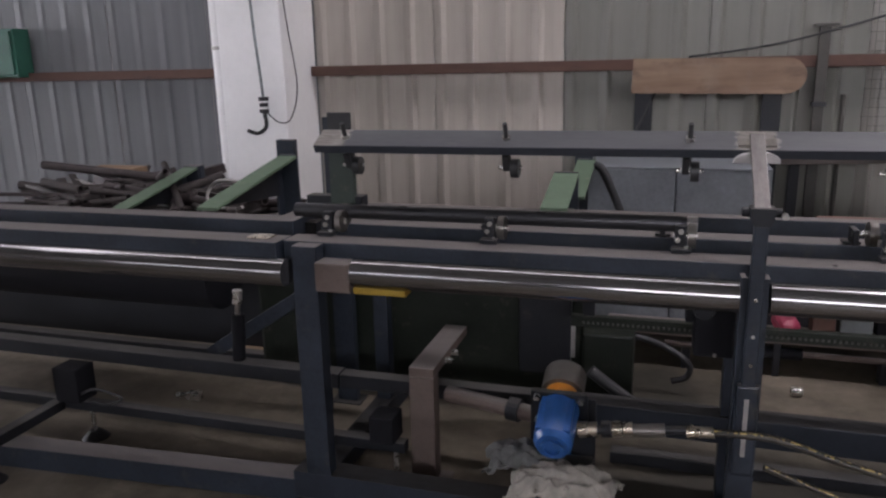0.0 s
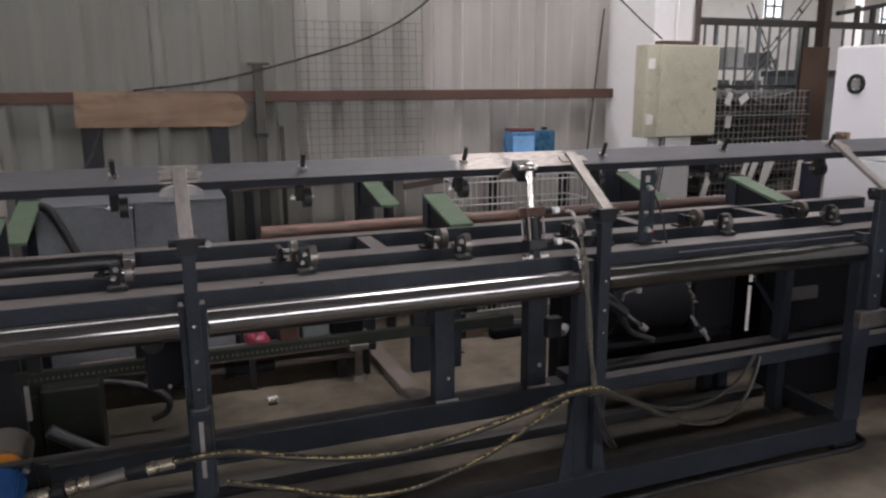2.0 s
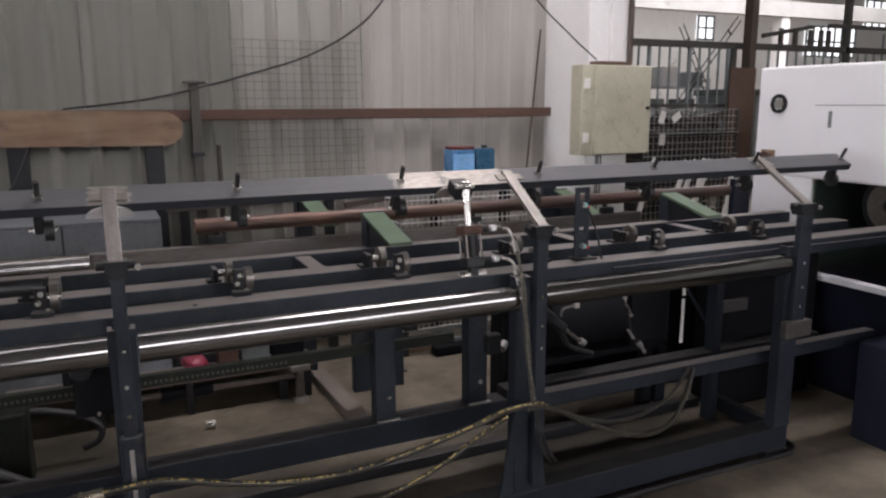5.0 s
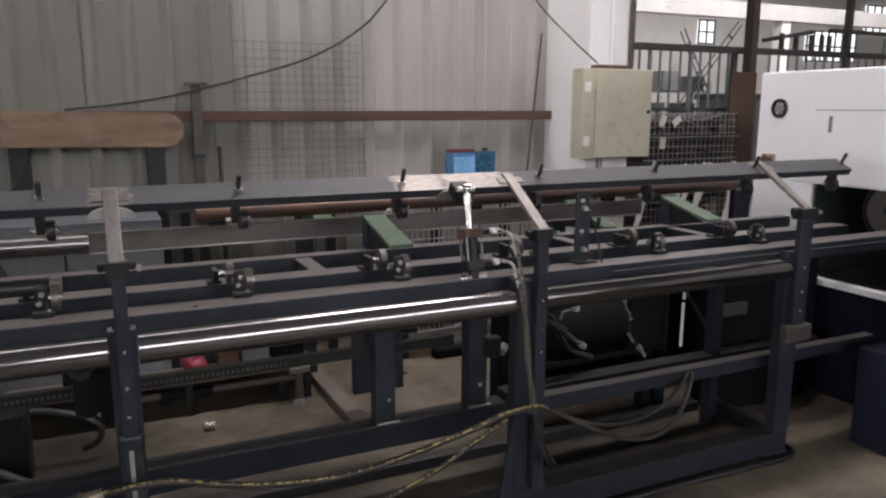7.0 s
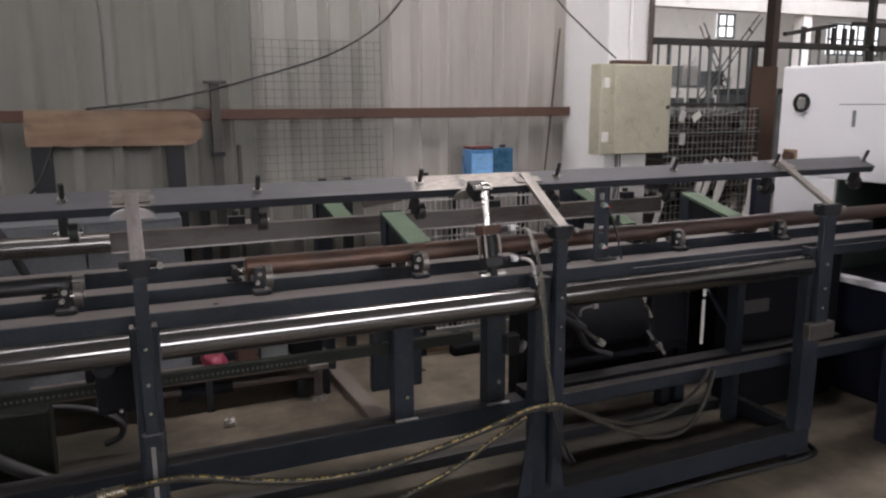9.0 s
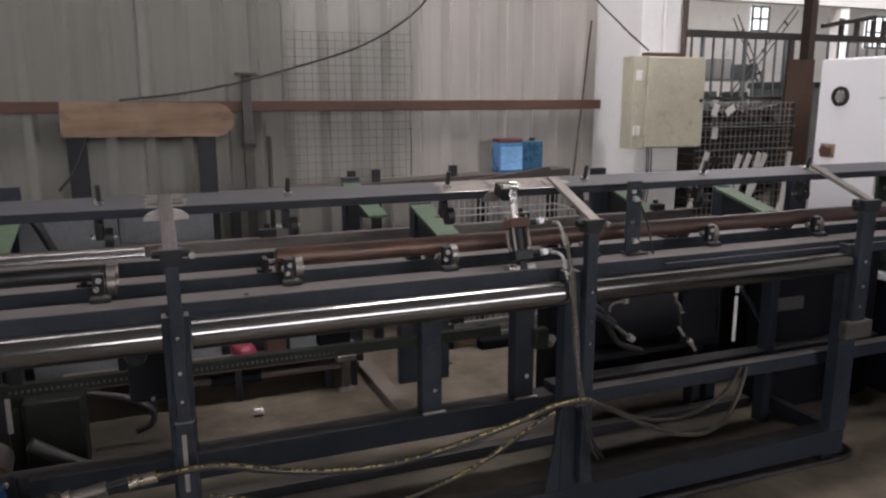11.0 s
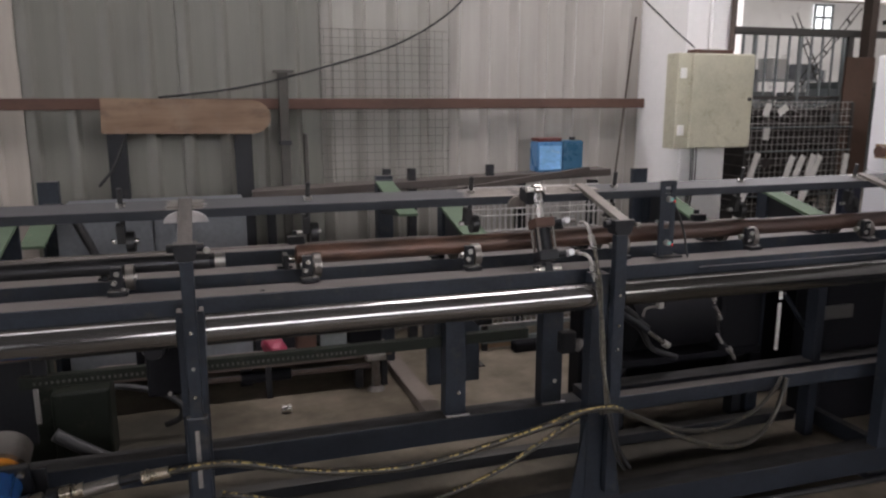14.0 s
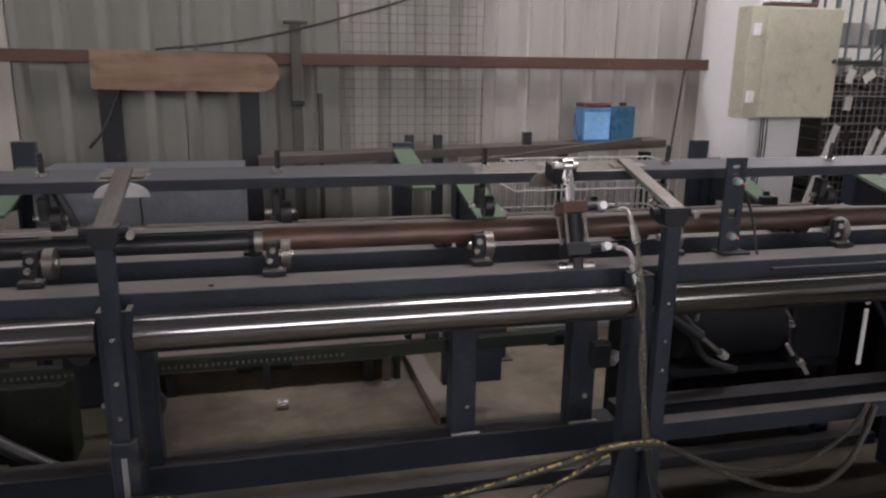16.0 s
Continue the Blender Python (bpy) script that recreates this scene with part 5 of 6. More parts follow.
def cylinder():
    c = thing("hydraulic_cylinder", "small black hydraulic cylinder with bright rod and fittings", "cylinder", at=(CYL_X, CYL_Y, CYL_Z))
    part("barrel", cyl(B(), (0, 0, 0.045), (0, 0, 0.123), 0.025, seg=24), STEEL_DARK, c)
    part("end_block", box(B(), -0.032, 0.032, -0.03, 0.03, 0.016, 0.05, 0.004), STEEL_DARK, c)
    part("head_block", box(B(), -0.034, 0.034, -0.032, 0.032, 0.124, 0.155, 0.004), RUST, c, "reddish brown head block")
    for x in (-0.026, 0.026):
        for y in (-0.024, 0.024):
            part("tie_rod", cyl(B(), (x, y, 0.045), (x, y, 0.165), 0.0045, seg=8), CAST, c)
    part("base_lug", box(B(), -0.014, 0.014, -0.016, 0.016, -0.022, 0.016, 0.006), STEEL_DARK, c)
    part("base_pin", cyl(B(), (-0.05, 0, -0.008), (0.045, 0, -0.008), 0.012), BOLT, c)
    for z in (0.036, 0.140):
        part("port", cyl(B(), (0.034, -0.005, z), (0.066, -0.008, z), 0.011), STEEL_DARK, c)
        part("valve", cyl(B(), (0.078, 0.0, z), (0.078, -0.03, z), 0.0105, seg=14), MACHINE_WHITE, c, "round white valve knob")
        part("nut", cyl(B(), (0.084, -0.006, z), (0.112, -0.01, z), 0.0075, seg=6), CAST, c)
    rod = part("rod", cyl(B(), (0, 0, -0.10), (0, 0, 0.04), 0.011), BOLT, c, "bright piston rod")
    part("collar", cyl(B(), (0, 0, 0.015), (0, 0, 0.05), 0.0145), BOLT, rod)
    part("eye", cyl(B(), (-0.012, 0, 0.063), (0.012, 0, 0.063), 0.019, seg=18), BOLT, rod)
    return c, rod


def lift_beam():
    """The lifting beam; its origin lies in the middle of its upper face."""
    c = thing("lift_beam", "dusty brown-grey steel lifting beam behind the rails", "lifting beam", at=(0, 3.08, 0.768))
    part("web", box(B(), 0.031, 2.66, -0.018, 0.018, -0.078, 0.0, 0.004), LIFT, c)
    part("bright_sleeve", cyl(B(), (-1.25, 0, -0.038), (0.03, 0, -0.038), 0.040, seg=32), WORN_TUBE, c, "bright worn round beam section")
    # pale metal puts the light caught along the lip into its colour
    part("lip", box(B(), 0.031, 2.66, -0.030, -0.0185, -0.080, -0.0745, 0.001), GREY_METAL, c, "pale lower lip, its catch-light in the colour")
    for x in (0.505, 1.68, 2.45):
        pad = part("pad", box(B(), x - 0.034, x + 0.034, -0.018, 0.018, 0.0005, 0.033, 0.003), STEEL_DARK, c)
        part("stop", box(B(), x - 0.012, x + 0.012, 0.010, 0.024, 0.0335, 0.052, 0.002), STEEL_DARK, pad)
    for x in (-1.0, 0.1, 1.68, 2.4):
        part("lift_rod", cyl(B(), (x, 0, -0.36), (x, 0, -0.0785), 0.010), ROD, c)
    return c


def steel_pipe():
    c = thing("steel_pipe", "reddish brown mill-scale steel pipe", "pipe", at=(1.6, 3.08, 0.833))
    part("wall", tube(B(), (-1.18, 0, 0), (1.74, 0, 0), 0.030, 0.0255, 36), PIPE, c)
    return c


def push_rod():
    c = thing("push_rod", "oiled dark grey push rod resting on the rollers", "rod", at=(-0.04, 2.30, 0.977))
    part("shaft", cyl(B(), (-1.30, 0, 0), (-0.045, 0, 0), 0.024, seg=28), ROD, c)
    part("tip", cyl(B(), (-0.045, 0, 0), (-0.03, 0, 0), 0.022, seg=20), STEEL_DARK, c)
    part("nut", cyl(B(), (-0.03, 0, 0), (0.0, 0, 0), 0.024, seg=6), GREY_METAL, c)
    return c


BEAM, (CYLINDER, CYL_ROD), LIFTER, STEEL_PIPE, PUSHER = clamp_beam(), cylinder(), lift_beam(), steel_pipe(), push_rod()


# ---- hoses, sensor, motor ----
def cloth(half, deep, high, seed):
    """A crumpled cloth mound with folds and a ragged hem."""
    bm = B()
    n = 36
    g = [[None] * (n + 1) for _ in range(n + 1)]
    for i in range(n + 1):
        for j in range(n + 1):
            u, v = 2 * i / n - 1, 2 * j / n - 1
            hem = 1 + 0.22 * noise.noise((u * 1.6, v * 1.6, seed))
            d = min(1.0, math.hypot(u, v) / 1.25)
            crease = abs(noise.noise((u * 2.3 + 0.8 * v, v * 2.6, seed + 3)))
            fine = abs(noise.noise((u * 5.5 - v * 2, v * 5, seed + 9)))
            z = high * (1 - d ** 2.2) - 0.045 * crease - 0.022 * fine - 0.075 * max(0, d - 0.62)
            g[i][j] = bm.verts.new((half * u * hem, deep * 0.5 * v * hem, z))
    for i in range(n):
        for j in range(n):
            bm.faces.new((g[i][j], g[i + 1][j], g[i + 1][j + 1], g[i][j + 1])).smooth = True
    o = bmesh.ops.extrude_face_region(bm, geom=bm.faces[:])
    bmesh.ops.translate(bm, vec=(0, 0, -0.004), verts=[v for v in o["geom"] if isinstance(v, bmesh.types.BMVert)])
    bmesh.ops.recalc_face_normals(bm, faces=bm.faces[:])
    return bm


def small_machine_parts():
    h = thing("hydraulic_hose", "black hydraulic hose with worn yellow print", "hose", "hydraulic hoses")
    part("hose", sweep(B(), [(0.02, 2.015, 0.462), (0.09, 2.005, 0.470), (0.193, 2.0, 0.468), (0.348, 2.01, 0.419), (0.503, 2.01, 0.386), (0.678, 2.01, 0.372), (0.856, 2.01, 0.387), (1.12, 2.01, 0.436), (1.241, 1.99, 0.48), (1.348, 1.985, 0.486), (1.40, 1.995, 0.464)], 0.0105, 12), HOSE, h)
    part("hose_tail", sweep(B(), [(1.40, 1.995, 0.464), (1.474, 2.01, 0.425), (1.619, 2.01, 0.345), (1.797, 2.04, 0.262), (1.957, 2.07, 0.23), (2.079, 2.1, 0.268), (2.158, 2.13, 0.356), (2.197, 2.15, 0.425)], 0.0085, 12), HOSE_DULL, h, "dusty hose tail without print")
    part("ferrule", cyl(B(), (-0.022, 2.02, 0.456), (0.03, 2.013, 0.463), 0.0155), BRASS, h, "pale brass ferrule")
    part("nut", cyl(B(), (-0.042, 2.02, 0.453), (-0.022, 2.02, 0.456), 0.019, seg=6), BRASS, h)
    h = thing("hydraulic_hose", "thin black hydraulic hose looping to the frame", "hose", "hydraulic hoses")
    part("hose", sweep(B(), [(1.31, 1.975, 0.478), (1.405, 2.0, 0.459), (1.569, 2.01, 0.382), (1.709, 2.03, 0.336), (1.862, 2.06, 0.321), (2.009, 2.09, 0.346), (2.117, 2.12, 0.402), (2.171, 2.15, 0.43)], 0.007, 10), HOSE_DULL, h)
    h = thing("hydraulic_hose", "thin black hydraulic hose hanging under the frame", "hose", "hydraulic hoses")
    part("hose", sweep(B(), [(1.251, 2.0, 0.454), (1.132, 2.01, 0.388), (0.988, 2.01, 0.317), (0.852, 2.01, 0.272), (0.689, 2.01, 0.242), (0.504, 2.01, 0.258), (0.321, 2.01, 0.324), (0.16, 2.01, 0.38)], 0.0085, 10), HOSE, h)
    for z, dx in ((0.963, 0.0), (1.064, 0.010)):
        h = thing("cylinder_hose", "thin black hose with bright ferrules down the post", "hose", "cylinder hoses")
        part("elbow", sweep(B(), [(1.292, 2.122, z), (1.304, 2.112, z), (1.312 - dx, 2.09, z - 0.006), (1.312 - dx, 2.072, z - 0.022), (1.312 - dx, 2.064, z - 0.034)], 0.0055, 10), GREY_METAL, h, "bright steel hose elbow")
        part("ferrule", cyl(B(), (1.312 - dx, 2.065, z - 0.032), (1.314 - dx, 2.040, z - 0.072), 0.0098, seg=14), BOLT, h, "bright steel hose ferrule")
        part("hose", sweep(B(), [(1.314 - dx, 2.040, z - 0.072), (1.316 - dx, 2.022, z - 0.12), (1.326 - dx, 2.012, z - 0.2), (1.334 - dx, 2.006, 0.67), (1.338, 2.002 - dx, 0.56), (1.345 + dx, 1.99, 0.47)], 0.0058, 8), BRAID, h, "thin hose with pale worn braid")
        part("hose_tail", sweep(B(), [(1.345 + dx, 1.99, 0.47), (1.365 + dx, 1.985, 0.38), (1.385 + 2 * dx, 1.985, 0.31), (1.42 + 2 * dx, 1.99, 0.26)], 0.006, 8), RUBBER, h)
    # sensor plate
    s = thing("sensor_plate", "dark slotted sensor plate with two green indicator sensors", "sensor", at=(1.66, 2.19, 0.916))
    part("base", box(B(), -0.035, 0.05, -0.03, 0.03, 0, 0.006), STEEL_DARK, s)
    for x in (-0.022, 0.02):
        part("side_strip", box(B(), x - 0.009, x + 0.009, -0.004, 0.004, 0.006, 0.262, 0.001), STEEL, s)
    for z0, z1 in ((0.0065, 0.098), (0.122, 0.218), (0.242, 0.262)):
        part("web", box(B(), -0.013, 0.011, -0.0035, 0.0035, z0, z1), STEEL, s)
    for z in (0.05, 0.20):
        part("sensor", cyl(B(), (-0.001, -0.02, z), (-0.001, 0.03, z), 0.010, seg=12), GREY_METAL, s)
        part("green_lamp", cyl(B(), (0.002, -0.024, z), (0.002, -0.0205, z), 0.006, seg=10), LED_GREEN, s, "green indicator light")
        part("red_lamp", box(B(), 0.017, 0.023, -0.012, -0.009, z - 0.010, z - 0.005, 0.001), LED_RED, s, "red indicator light")
    part("cable", sweep(B(), [(0.0, 0.02, 0.2), (0.05, 0.03, 0.17), (0.085, 0.02, 0.08), (0.075, -0.02, 0.01), (0.07, -0.07, -0.05)], 0.004, 6), RUBBER, s)
    # hydraulic motor
    m = thing("hydraulic_motor", "blue hydraulic motor with an orange ring and black coupling", "motor", at=(-0.398, 2.02, 0.435))
    ax = pose(0, 0, 0, -70, 0, 0)
    ends = lambda a, b: (ax @ Vector((0, 0, a)), ax @ Vector((0, 0, b)))
    body = part("body", cyl(B(), *ends(-0.075, 0.055), 0.056, 0.060, seg=28), BLUE, m)
    part("end_cap", cyl(B(), *ends(-0.092, -0.075), 0.046, 0.056, seg=28), BLUE, body)
    part("boss", tube(B(), *ends(-0.102, -0.0921), 0.032, 0.022, 24), BLUE, body, "round blue boss")
    for k in range(4):
        a = math.pi / 4 + k * math.pi / 2
        part("rib", box(B(), 0.052 * math.cos(a) - 0.012, 0.052 * math.cos(a) + 0.012, 0.052 * math.sin(a) - 0.012, 0.052 * math.sin(a) + 0.012, -0.07, 0.055, 0.004, ax), BLUE, body)
    flange = part("flange", box(B(), -0.083, 0.083, -0.062, 0.062, 0.056, 0.074, 0.006, ax), STEEL_DARK, m)
    for x in (-0.064, 0.064):
        for y in (-0.045, 0.045):
            part("bolt", cyl(B(), ax @ Vector((x, y, 0.042)), ax @ Vector((x, y, 0.056)), 0.010, seg=6), BOLT, flange)
    part("ring", cyl(B(), *ends(0.075, 0.115), 0.050, seg=28), ORANGE, m, "orange painted ring")
    part("coupling", cyl(B(), *ends(0.116, 0.20), 0.064, seg=28), CAST, m, "dark round coupling")
    part("mounting_plate", box(B(), -0.10, 0.10, 0.135, 0.15, -0.43, 0.02, 0.003), STEEL_DARK, m)
    part("base_plate", box(B(), -0.10, 0.10, -0.06, 0.10, -0.165, -0.15, 0.003), STEEL_DARK, m)
    part("stand", box(B(), -0.05, 0.06, -0.02, 0.10, -0.435, -0.166, 0.003), STEEL_DARK, m)
    for x, r, mat in ((0.062, 0.024, BRASS), (0.090, 0.021, BRASS), (0.128, 0.024, STEEL_DARK), (0.158, 0.022, BRASS), (0.188, 0.019, BRASS)):
        part("fitting", cyl(B(), (x, 0.0, -0.022 + 0.15 * x), (x + 0.026, 0.0, -0.018 + 0.15 * x), r, seg=6), mat, m, "bright hex fitting" if mat is BRASS else "")
    part("pipe", cyl(B(), (0.06, 0.0, -0.014), (0.36, 0.0, 0.024), 0.012), STEEL_DARK, m)
    part("sleeve", cyl(B(), (0.216, 0.0, 0.004), (0.30, 0.0, 0.016), 0.019), CAST, m)
    r = thing("rag", "crumpled beige rag stuffed under the motor", "rag", at=(-0.365, 1.96, 0.292))
    part("cloth", cloth(0.155, 0.17, 0.052, 1.3), GREY_CLOTH, r)
    r = thing("rag", "dark oily grey rag folded on the motor base", "rag", at=(-0.485, 2.03, 0.320))
    part("cloth", cloth(0.125, 0.13, 0.040, 5.9), OILY_CLOTH, r)
    # brown bracket
    b = thing("angle_bracket", "brown rusty welded angle bracket on the floor", "bracket", at=(-0.905, 2.33, 0))
    part("column", box(B(), -0.045, 0.045, -0.03, 0.03, 0.008, 0.40, 0.004), CARBON, b)
    part("arm", box(B(), -0.045, 0.045, -0.03, 0.42, 0.401, 0.435, 0.004), CARBON, b)
    part("base_plate", box(B(), -0.07, 0.09, -0.05, 0.05, 0, 0.008, 0.002), CARBON, b)
    for y in (0.12, 0.20):
        part("bolt", cyl(B(), (0.045, y, 0.41), (0.07, y, 0.41), 0.011, seg=6), BOLT, b)


small_machine_parts()


# ---- the white cutting machine ----
def cutting_machine():
    m = thing("cutting_machine", "large white cutting machine cabinet with a dark navy base", "machine", at=(3.4, 0, 0))
    y0, y1, L = 0.2, 3.02, 4.0
    part("top_panel", box(B(), 0, L, y0, y1, 1.09, 1.66, 0.012), MACHINE_WHITE, m)
    part("side_panel", box(B(), 0, L, 2.64, y1, 0.62, 1.089, 0.004), MACHINE_WHITE, m)
    part("side_panel", box(B(), 0, L, y0, 1.35, 0.62, 1.089, 0.004), MACHINE_WHITE, m)
    # black sheet added to give the opening its shade
    part("inside", box(B(), 1.0, 1.05, 1.351, 2.639, 0.3, 1.089), BLACK, m, "black sheet put in for the opening's shade")
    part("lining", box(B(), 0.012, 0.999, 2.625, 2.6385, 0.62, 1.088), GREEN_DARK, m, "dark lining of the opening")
    part("ledge", box(B(), -0.03, 0.03, 1.352, 2.62, 0.585, 0.615, 0.004), MACHINE_WHITE, m, "white ledge")
    part("base", box(B(), 0.035, L, y0, y1, 0.0, 0.58, 0.01), NAVY, m, "dark navy base")
    part("base_front", box(B(), -0.35, 0.03, 1.4, 2.05, 0.0, 0.45, 0.01), NAVY, m, "dark navy base")
    part("chuck", cyl(B(), (0.15, 2.30, 0.98), (0.6, 2.30, 0.98), 0.16, seg=32), STEEL_DARK, m, "dark round chuck")
    part("chuck_face", tube(B(), (0.13, 2.30, 0.98), (0.149, 2.30, 0.98), 0.12, 0.04, 28), CAST, m)
    part("door_line", box(B(), -0.0015, 0.001, 0.4, 2.66, 1.459, 1.463), FENCE, m, "dark door joint")
    part("handle", box(B(), -0.004, 0.0, 2.56, 2.578, 1.352, 1.432, 0.001), FENCE, m, "recessed grey handle")
    f = part("fan", tube(B(), (-0.012, 2.88, 1.469), (-0.0005, 2.88, 1.469), 0.05, 0.034, 28), RUBBER, m, "round black cooling fan grille")
    part("hub", cyl(B(), (-0.010, 2.88, 1.469), (-0.001, 2.88, 1.469), 0.024, seg=20), GREY_METAL, f)
    for k in range(6):
        a = k * math.pi / 3
        part("blade", box(B(), -0.006, -0.001, -0.005, 0.005, 0.024, 0.034, 0, Matrix.Translation((0, 2.88, 1.469)) @ pose(0, 0, 0, math.degrees(a), 0, 0)), FENCE, f)
    part("rear_guard", box(B(), -0.12, -0.003, 3.03, 3.07, 0.0, 1.06, 0.004), NAVY, m, "dark rear guard panel")
    part("brown_knob", cyl(B(), (-0.03, 2.93, 1.19), (-0.001, 2.93, 1.19), 0.028, seg=18), RUST, m, "brown round knob on a plate")
    part("knob_plate", box(B(), -0.003, 0.0, 2.885, 2.975, 1.155, 1.225), CARD, m)


cutting_machine()


TAGS = ((4.44, 4.96, 1.175, 3), (4.58, 4.955, 1.36, 55), (4.43, 4.96, 1.36, 18))


# ---- fence and cages beyond the column ----
def yard():
    f = thing("bar_fence", "grey steel bar fence with a heavy top rail", "fence", at=(0, 5.5, 0))
    part("top_rail", box(B(), 3.6, 9.5, -0.03, 0.03, 1.985, 2.045, 0.004), FENCE_DARK, f)
    part("low_rail", box(B(), 3.6, 5.7, -0.015, 0.015, 1.44, 1.47, 0.003), FENCE_DARK, f)
    for k in range(17):
        x = 3.75 + 0.12 * k
        part("bar", cyl(B(), (x, 0, 0.1), (x, 0, 1.985), 0.011 if k % 4 else 0.02, seg=8), FENCE, f)
    for k in range(24):
        x = 6.2 + 0.13 * k
        part("bar", cyl(B(), (x, 0, 1.6), (x, 0, 2.2 if k > 8 and k % 9 > 3 else 1.985), 0.012, seg=8), FENCE, f)
    part("upper_bar", box(B(), -0.34, 0.34, -0.02, 0.02, -0.02, 0.02, 0, Matrix.Translation((6.44, 0, 2.175)) @ pose(0, 0, 0, 0, -9, 0)), FENCE_DARK, f)
    part("upper_bar", box(B(), 7.03, 9.2, -0.02, 0.02, 2.23, 2.27), FENCE_DARK, f)
    for x in (6.35, 6.55, 6.77, 6.92, 7.03):
        part("stub_bar", box(B(), x - 0.022, x + 0.022, -0.015, 0.015, 2.046, 2.2), FENCE_DARK, f)
    part("foot_rail", box(B(), 6.1, 9.4, -0.02, 0.02, 1.56, 1.6), FENCE_DARK, f)
    for x in (3.62, 5.72, 7.3, 9.4):
        part("post", box(B(), x - 0.03, x + 0.03, -0.03, 0.03, 0, 2.6 if x == 7.3 else 1.985), FENCE_DARK, f)
    g = thing("gate_post", "tall brown steel gate post with a wide lower plate", "post", at=(5.78, 5.35, 0))
    part("shaft", box(B(), -0.038, 0.038, -0.05, 0.05, 0, 4.2, 0.004), BROWN_POST, g)
    part("plate", box(B(), -0.29, 0.03, -0.075, -0.052, 0, 1.80, 0.004), BROWN_PLATE, g)
    for k, (x, w, h) in enumerate(((7.6, 0.55, 1.55), (8.9, 0.5, 1.35), (10.1, 0.6, 1.7), (11.6, 0.7, 1.45), (13.4, 0.7, 1.6))):
        c = thing("steel_crate", "grey-blue steel crate stacked beyond the fence", "crate", "crates beyond the fence", (x, 9.6 + 0.2 * (k % 2), 0))
        part("body", box(B(), -w, w, -0.35, 0.35, 0.1, h - 0.1, 0.02), PALE_CRATE, c)
        part("rim", box(B(), -w - 0.03, w + 0.03, -0.38, 0.38, h - 0.099, h, 0.01), FENCE, c)
        for dx in (-w + 0.06, w - 0.06):
            part("skid", box(B(), dx - 0.04, dx + 0.04, -0.35, 0.35, 0, 0.099), STEEL_DARK, c)
        for j in range(3):
            part("rib", box(B(), -w + 0.1 + j * (w - 0.1) - 0.03, -w + 0.1 + j * (w - 0.1) + 0.03, -0.385, -0.351, 0.1, h - 0.1), FENCE, c)
    for k, x in enumerate((9.2, 11.2)):
        s = thing("storage_shelf", "pale grey open shelving in the far hall", "shelf", "far shelves", (x, 12.5, 0))
        for dx in (-0.8, 0.8):
            for dy in (-0.25, 0.25):
                part("upright", box(B(), dx - 0.03, dx + 0.03, dy - 0.03, dy + 0.03, 0, 2.0), PALE_CRATE, s)
        for z in (0.6, 1.2, 1.8):
            part("board", box(B(), -0.77, 0.77, -0.28, 0.28, z - 0.02, z + 0.02), PALE_CRATE, s)
        for j, (dx, z) in enumerate(((-0.5, 1.22), (0.3, 1.22), (-0.2, 1.82), (0.5, 1.82))):
            part("carton", box(B(), dx - 0.2, dx + 0.2, -0.2, 0.2, z + 0.001, z + 0.3 + 0.05 * (j % 3), 0.01), BLUE_GREY if j % 2 else WHITE, s)
    sc = thing("folding_scaffold", "dark folding scaffold ladder crossed beyond the fence", "scaffold", at=(0, 11.0, 0))
    for (xa, za), (xb, zb), y in (((10.05, 2.88), (11.78, 0.0), 0.0), ((11.57, 3.08), (8.88, 0.0), 0.09)):
        d = Vector((xb - xa, 0, zb - za)).normalized()
        side = Vector((-d.z, 0, d.x)) * 0.055
        a, e = Vector((xa, y, za)), Vector((xb, y, zb))
        for q in (-1, 1):
            part("rail", cyl(B(), a + side * q, e + side * q + (Vector((0, 0, abs(side.z))) if q * side.z < 0 else Vector()), 0.011, seg=6), FENCE_DARK, sc)
        for k in range(1, 11):
            p = a.lerp(e, k / 11.5)
            part("rung", cyl(B(), p - side * 1.3, p + side * 1.3, 0.017, seg=6), FENCE_DARK, sc)
    rnd = random.Random(8)
    for k, (x, y, z0, z1) in enumerate(((4.78, 5.2, 0.75, 1.42), (4.78, 5.25, 0.0, 0.72))):
        c = thing("mesh_cage", "rusty wire mesh cage full of dark scrap", "cage", "mesh cages", (x, y, z0))
        w, d, h = 0.52, 0.22, z1 - z0
        for yy in (-d, d):
            bm = B()
            for i in range(21):
                u = -w + 2 * w * i / 20
                cyl(bm, (u, yy, 0), (u, yy, h), 0.0032, seg=5)
            for j in range(13):
                cyl(bm, (-w, yy, h * j / 12), (w, yy, h * j / 12), 0.0032, seg=5)
            part("mesh_side", bm, WIRE_PALE, c)
        for u in (-w, w):
            bm = B()
            for j in range(9):
                cyl(bm, (u, -d, h * j / 8), (u, d, h * j / 8), 0.004, seg=5)
            part("mesh_end", bm, WIRE, c)
        for z in ((0.28, 0.47) if k == 0 else (0.66,)):
            part("frame_tube", cyl(B(), (-w - 0.01, -d - 0.012, z), (w + 0.01, -d - 0.012, z), 0.0085, seg=10), FENCE, c, "grey-green frame tube")
        for u in (-w, w):
            part("corner_post", box(B(), u - 0.012, u + 0.012, -d - 0.012, -d + 0.008, 0.0, h, 0.002), FENCE_DARK, c)
        part("floor_plate", box(B(), -w, w, -d, d, 0.0, 0.01), SCRAP, c)
        bm = B()
        box(bm, -0.46, 0.46, -0.14, 0.16, 0.012, h * 0.72)
        for i in range(70):
            px, pz = rnd.uniform(-0.4, 0.4), 0.05 + (h - 0.12) * rnd.random()
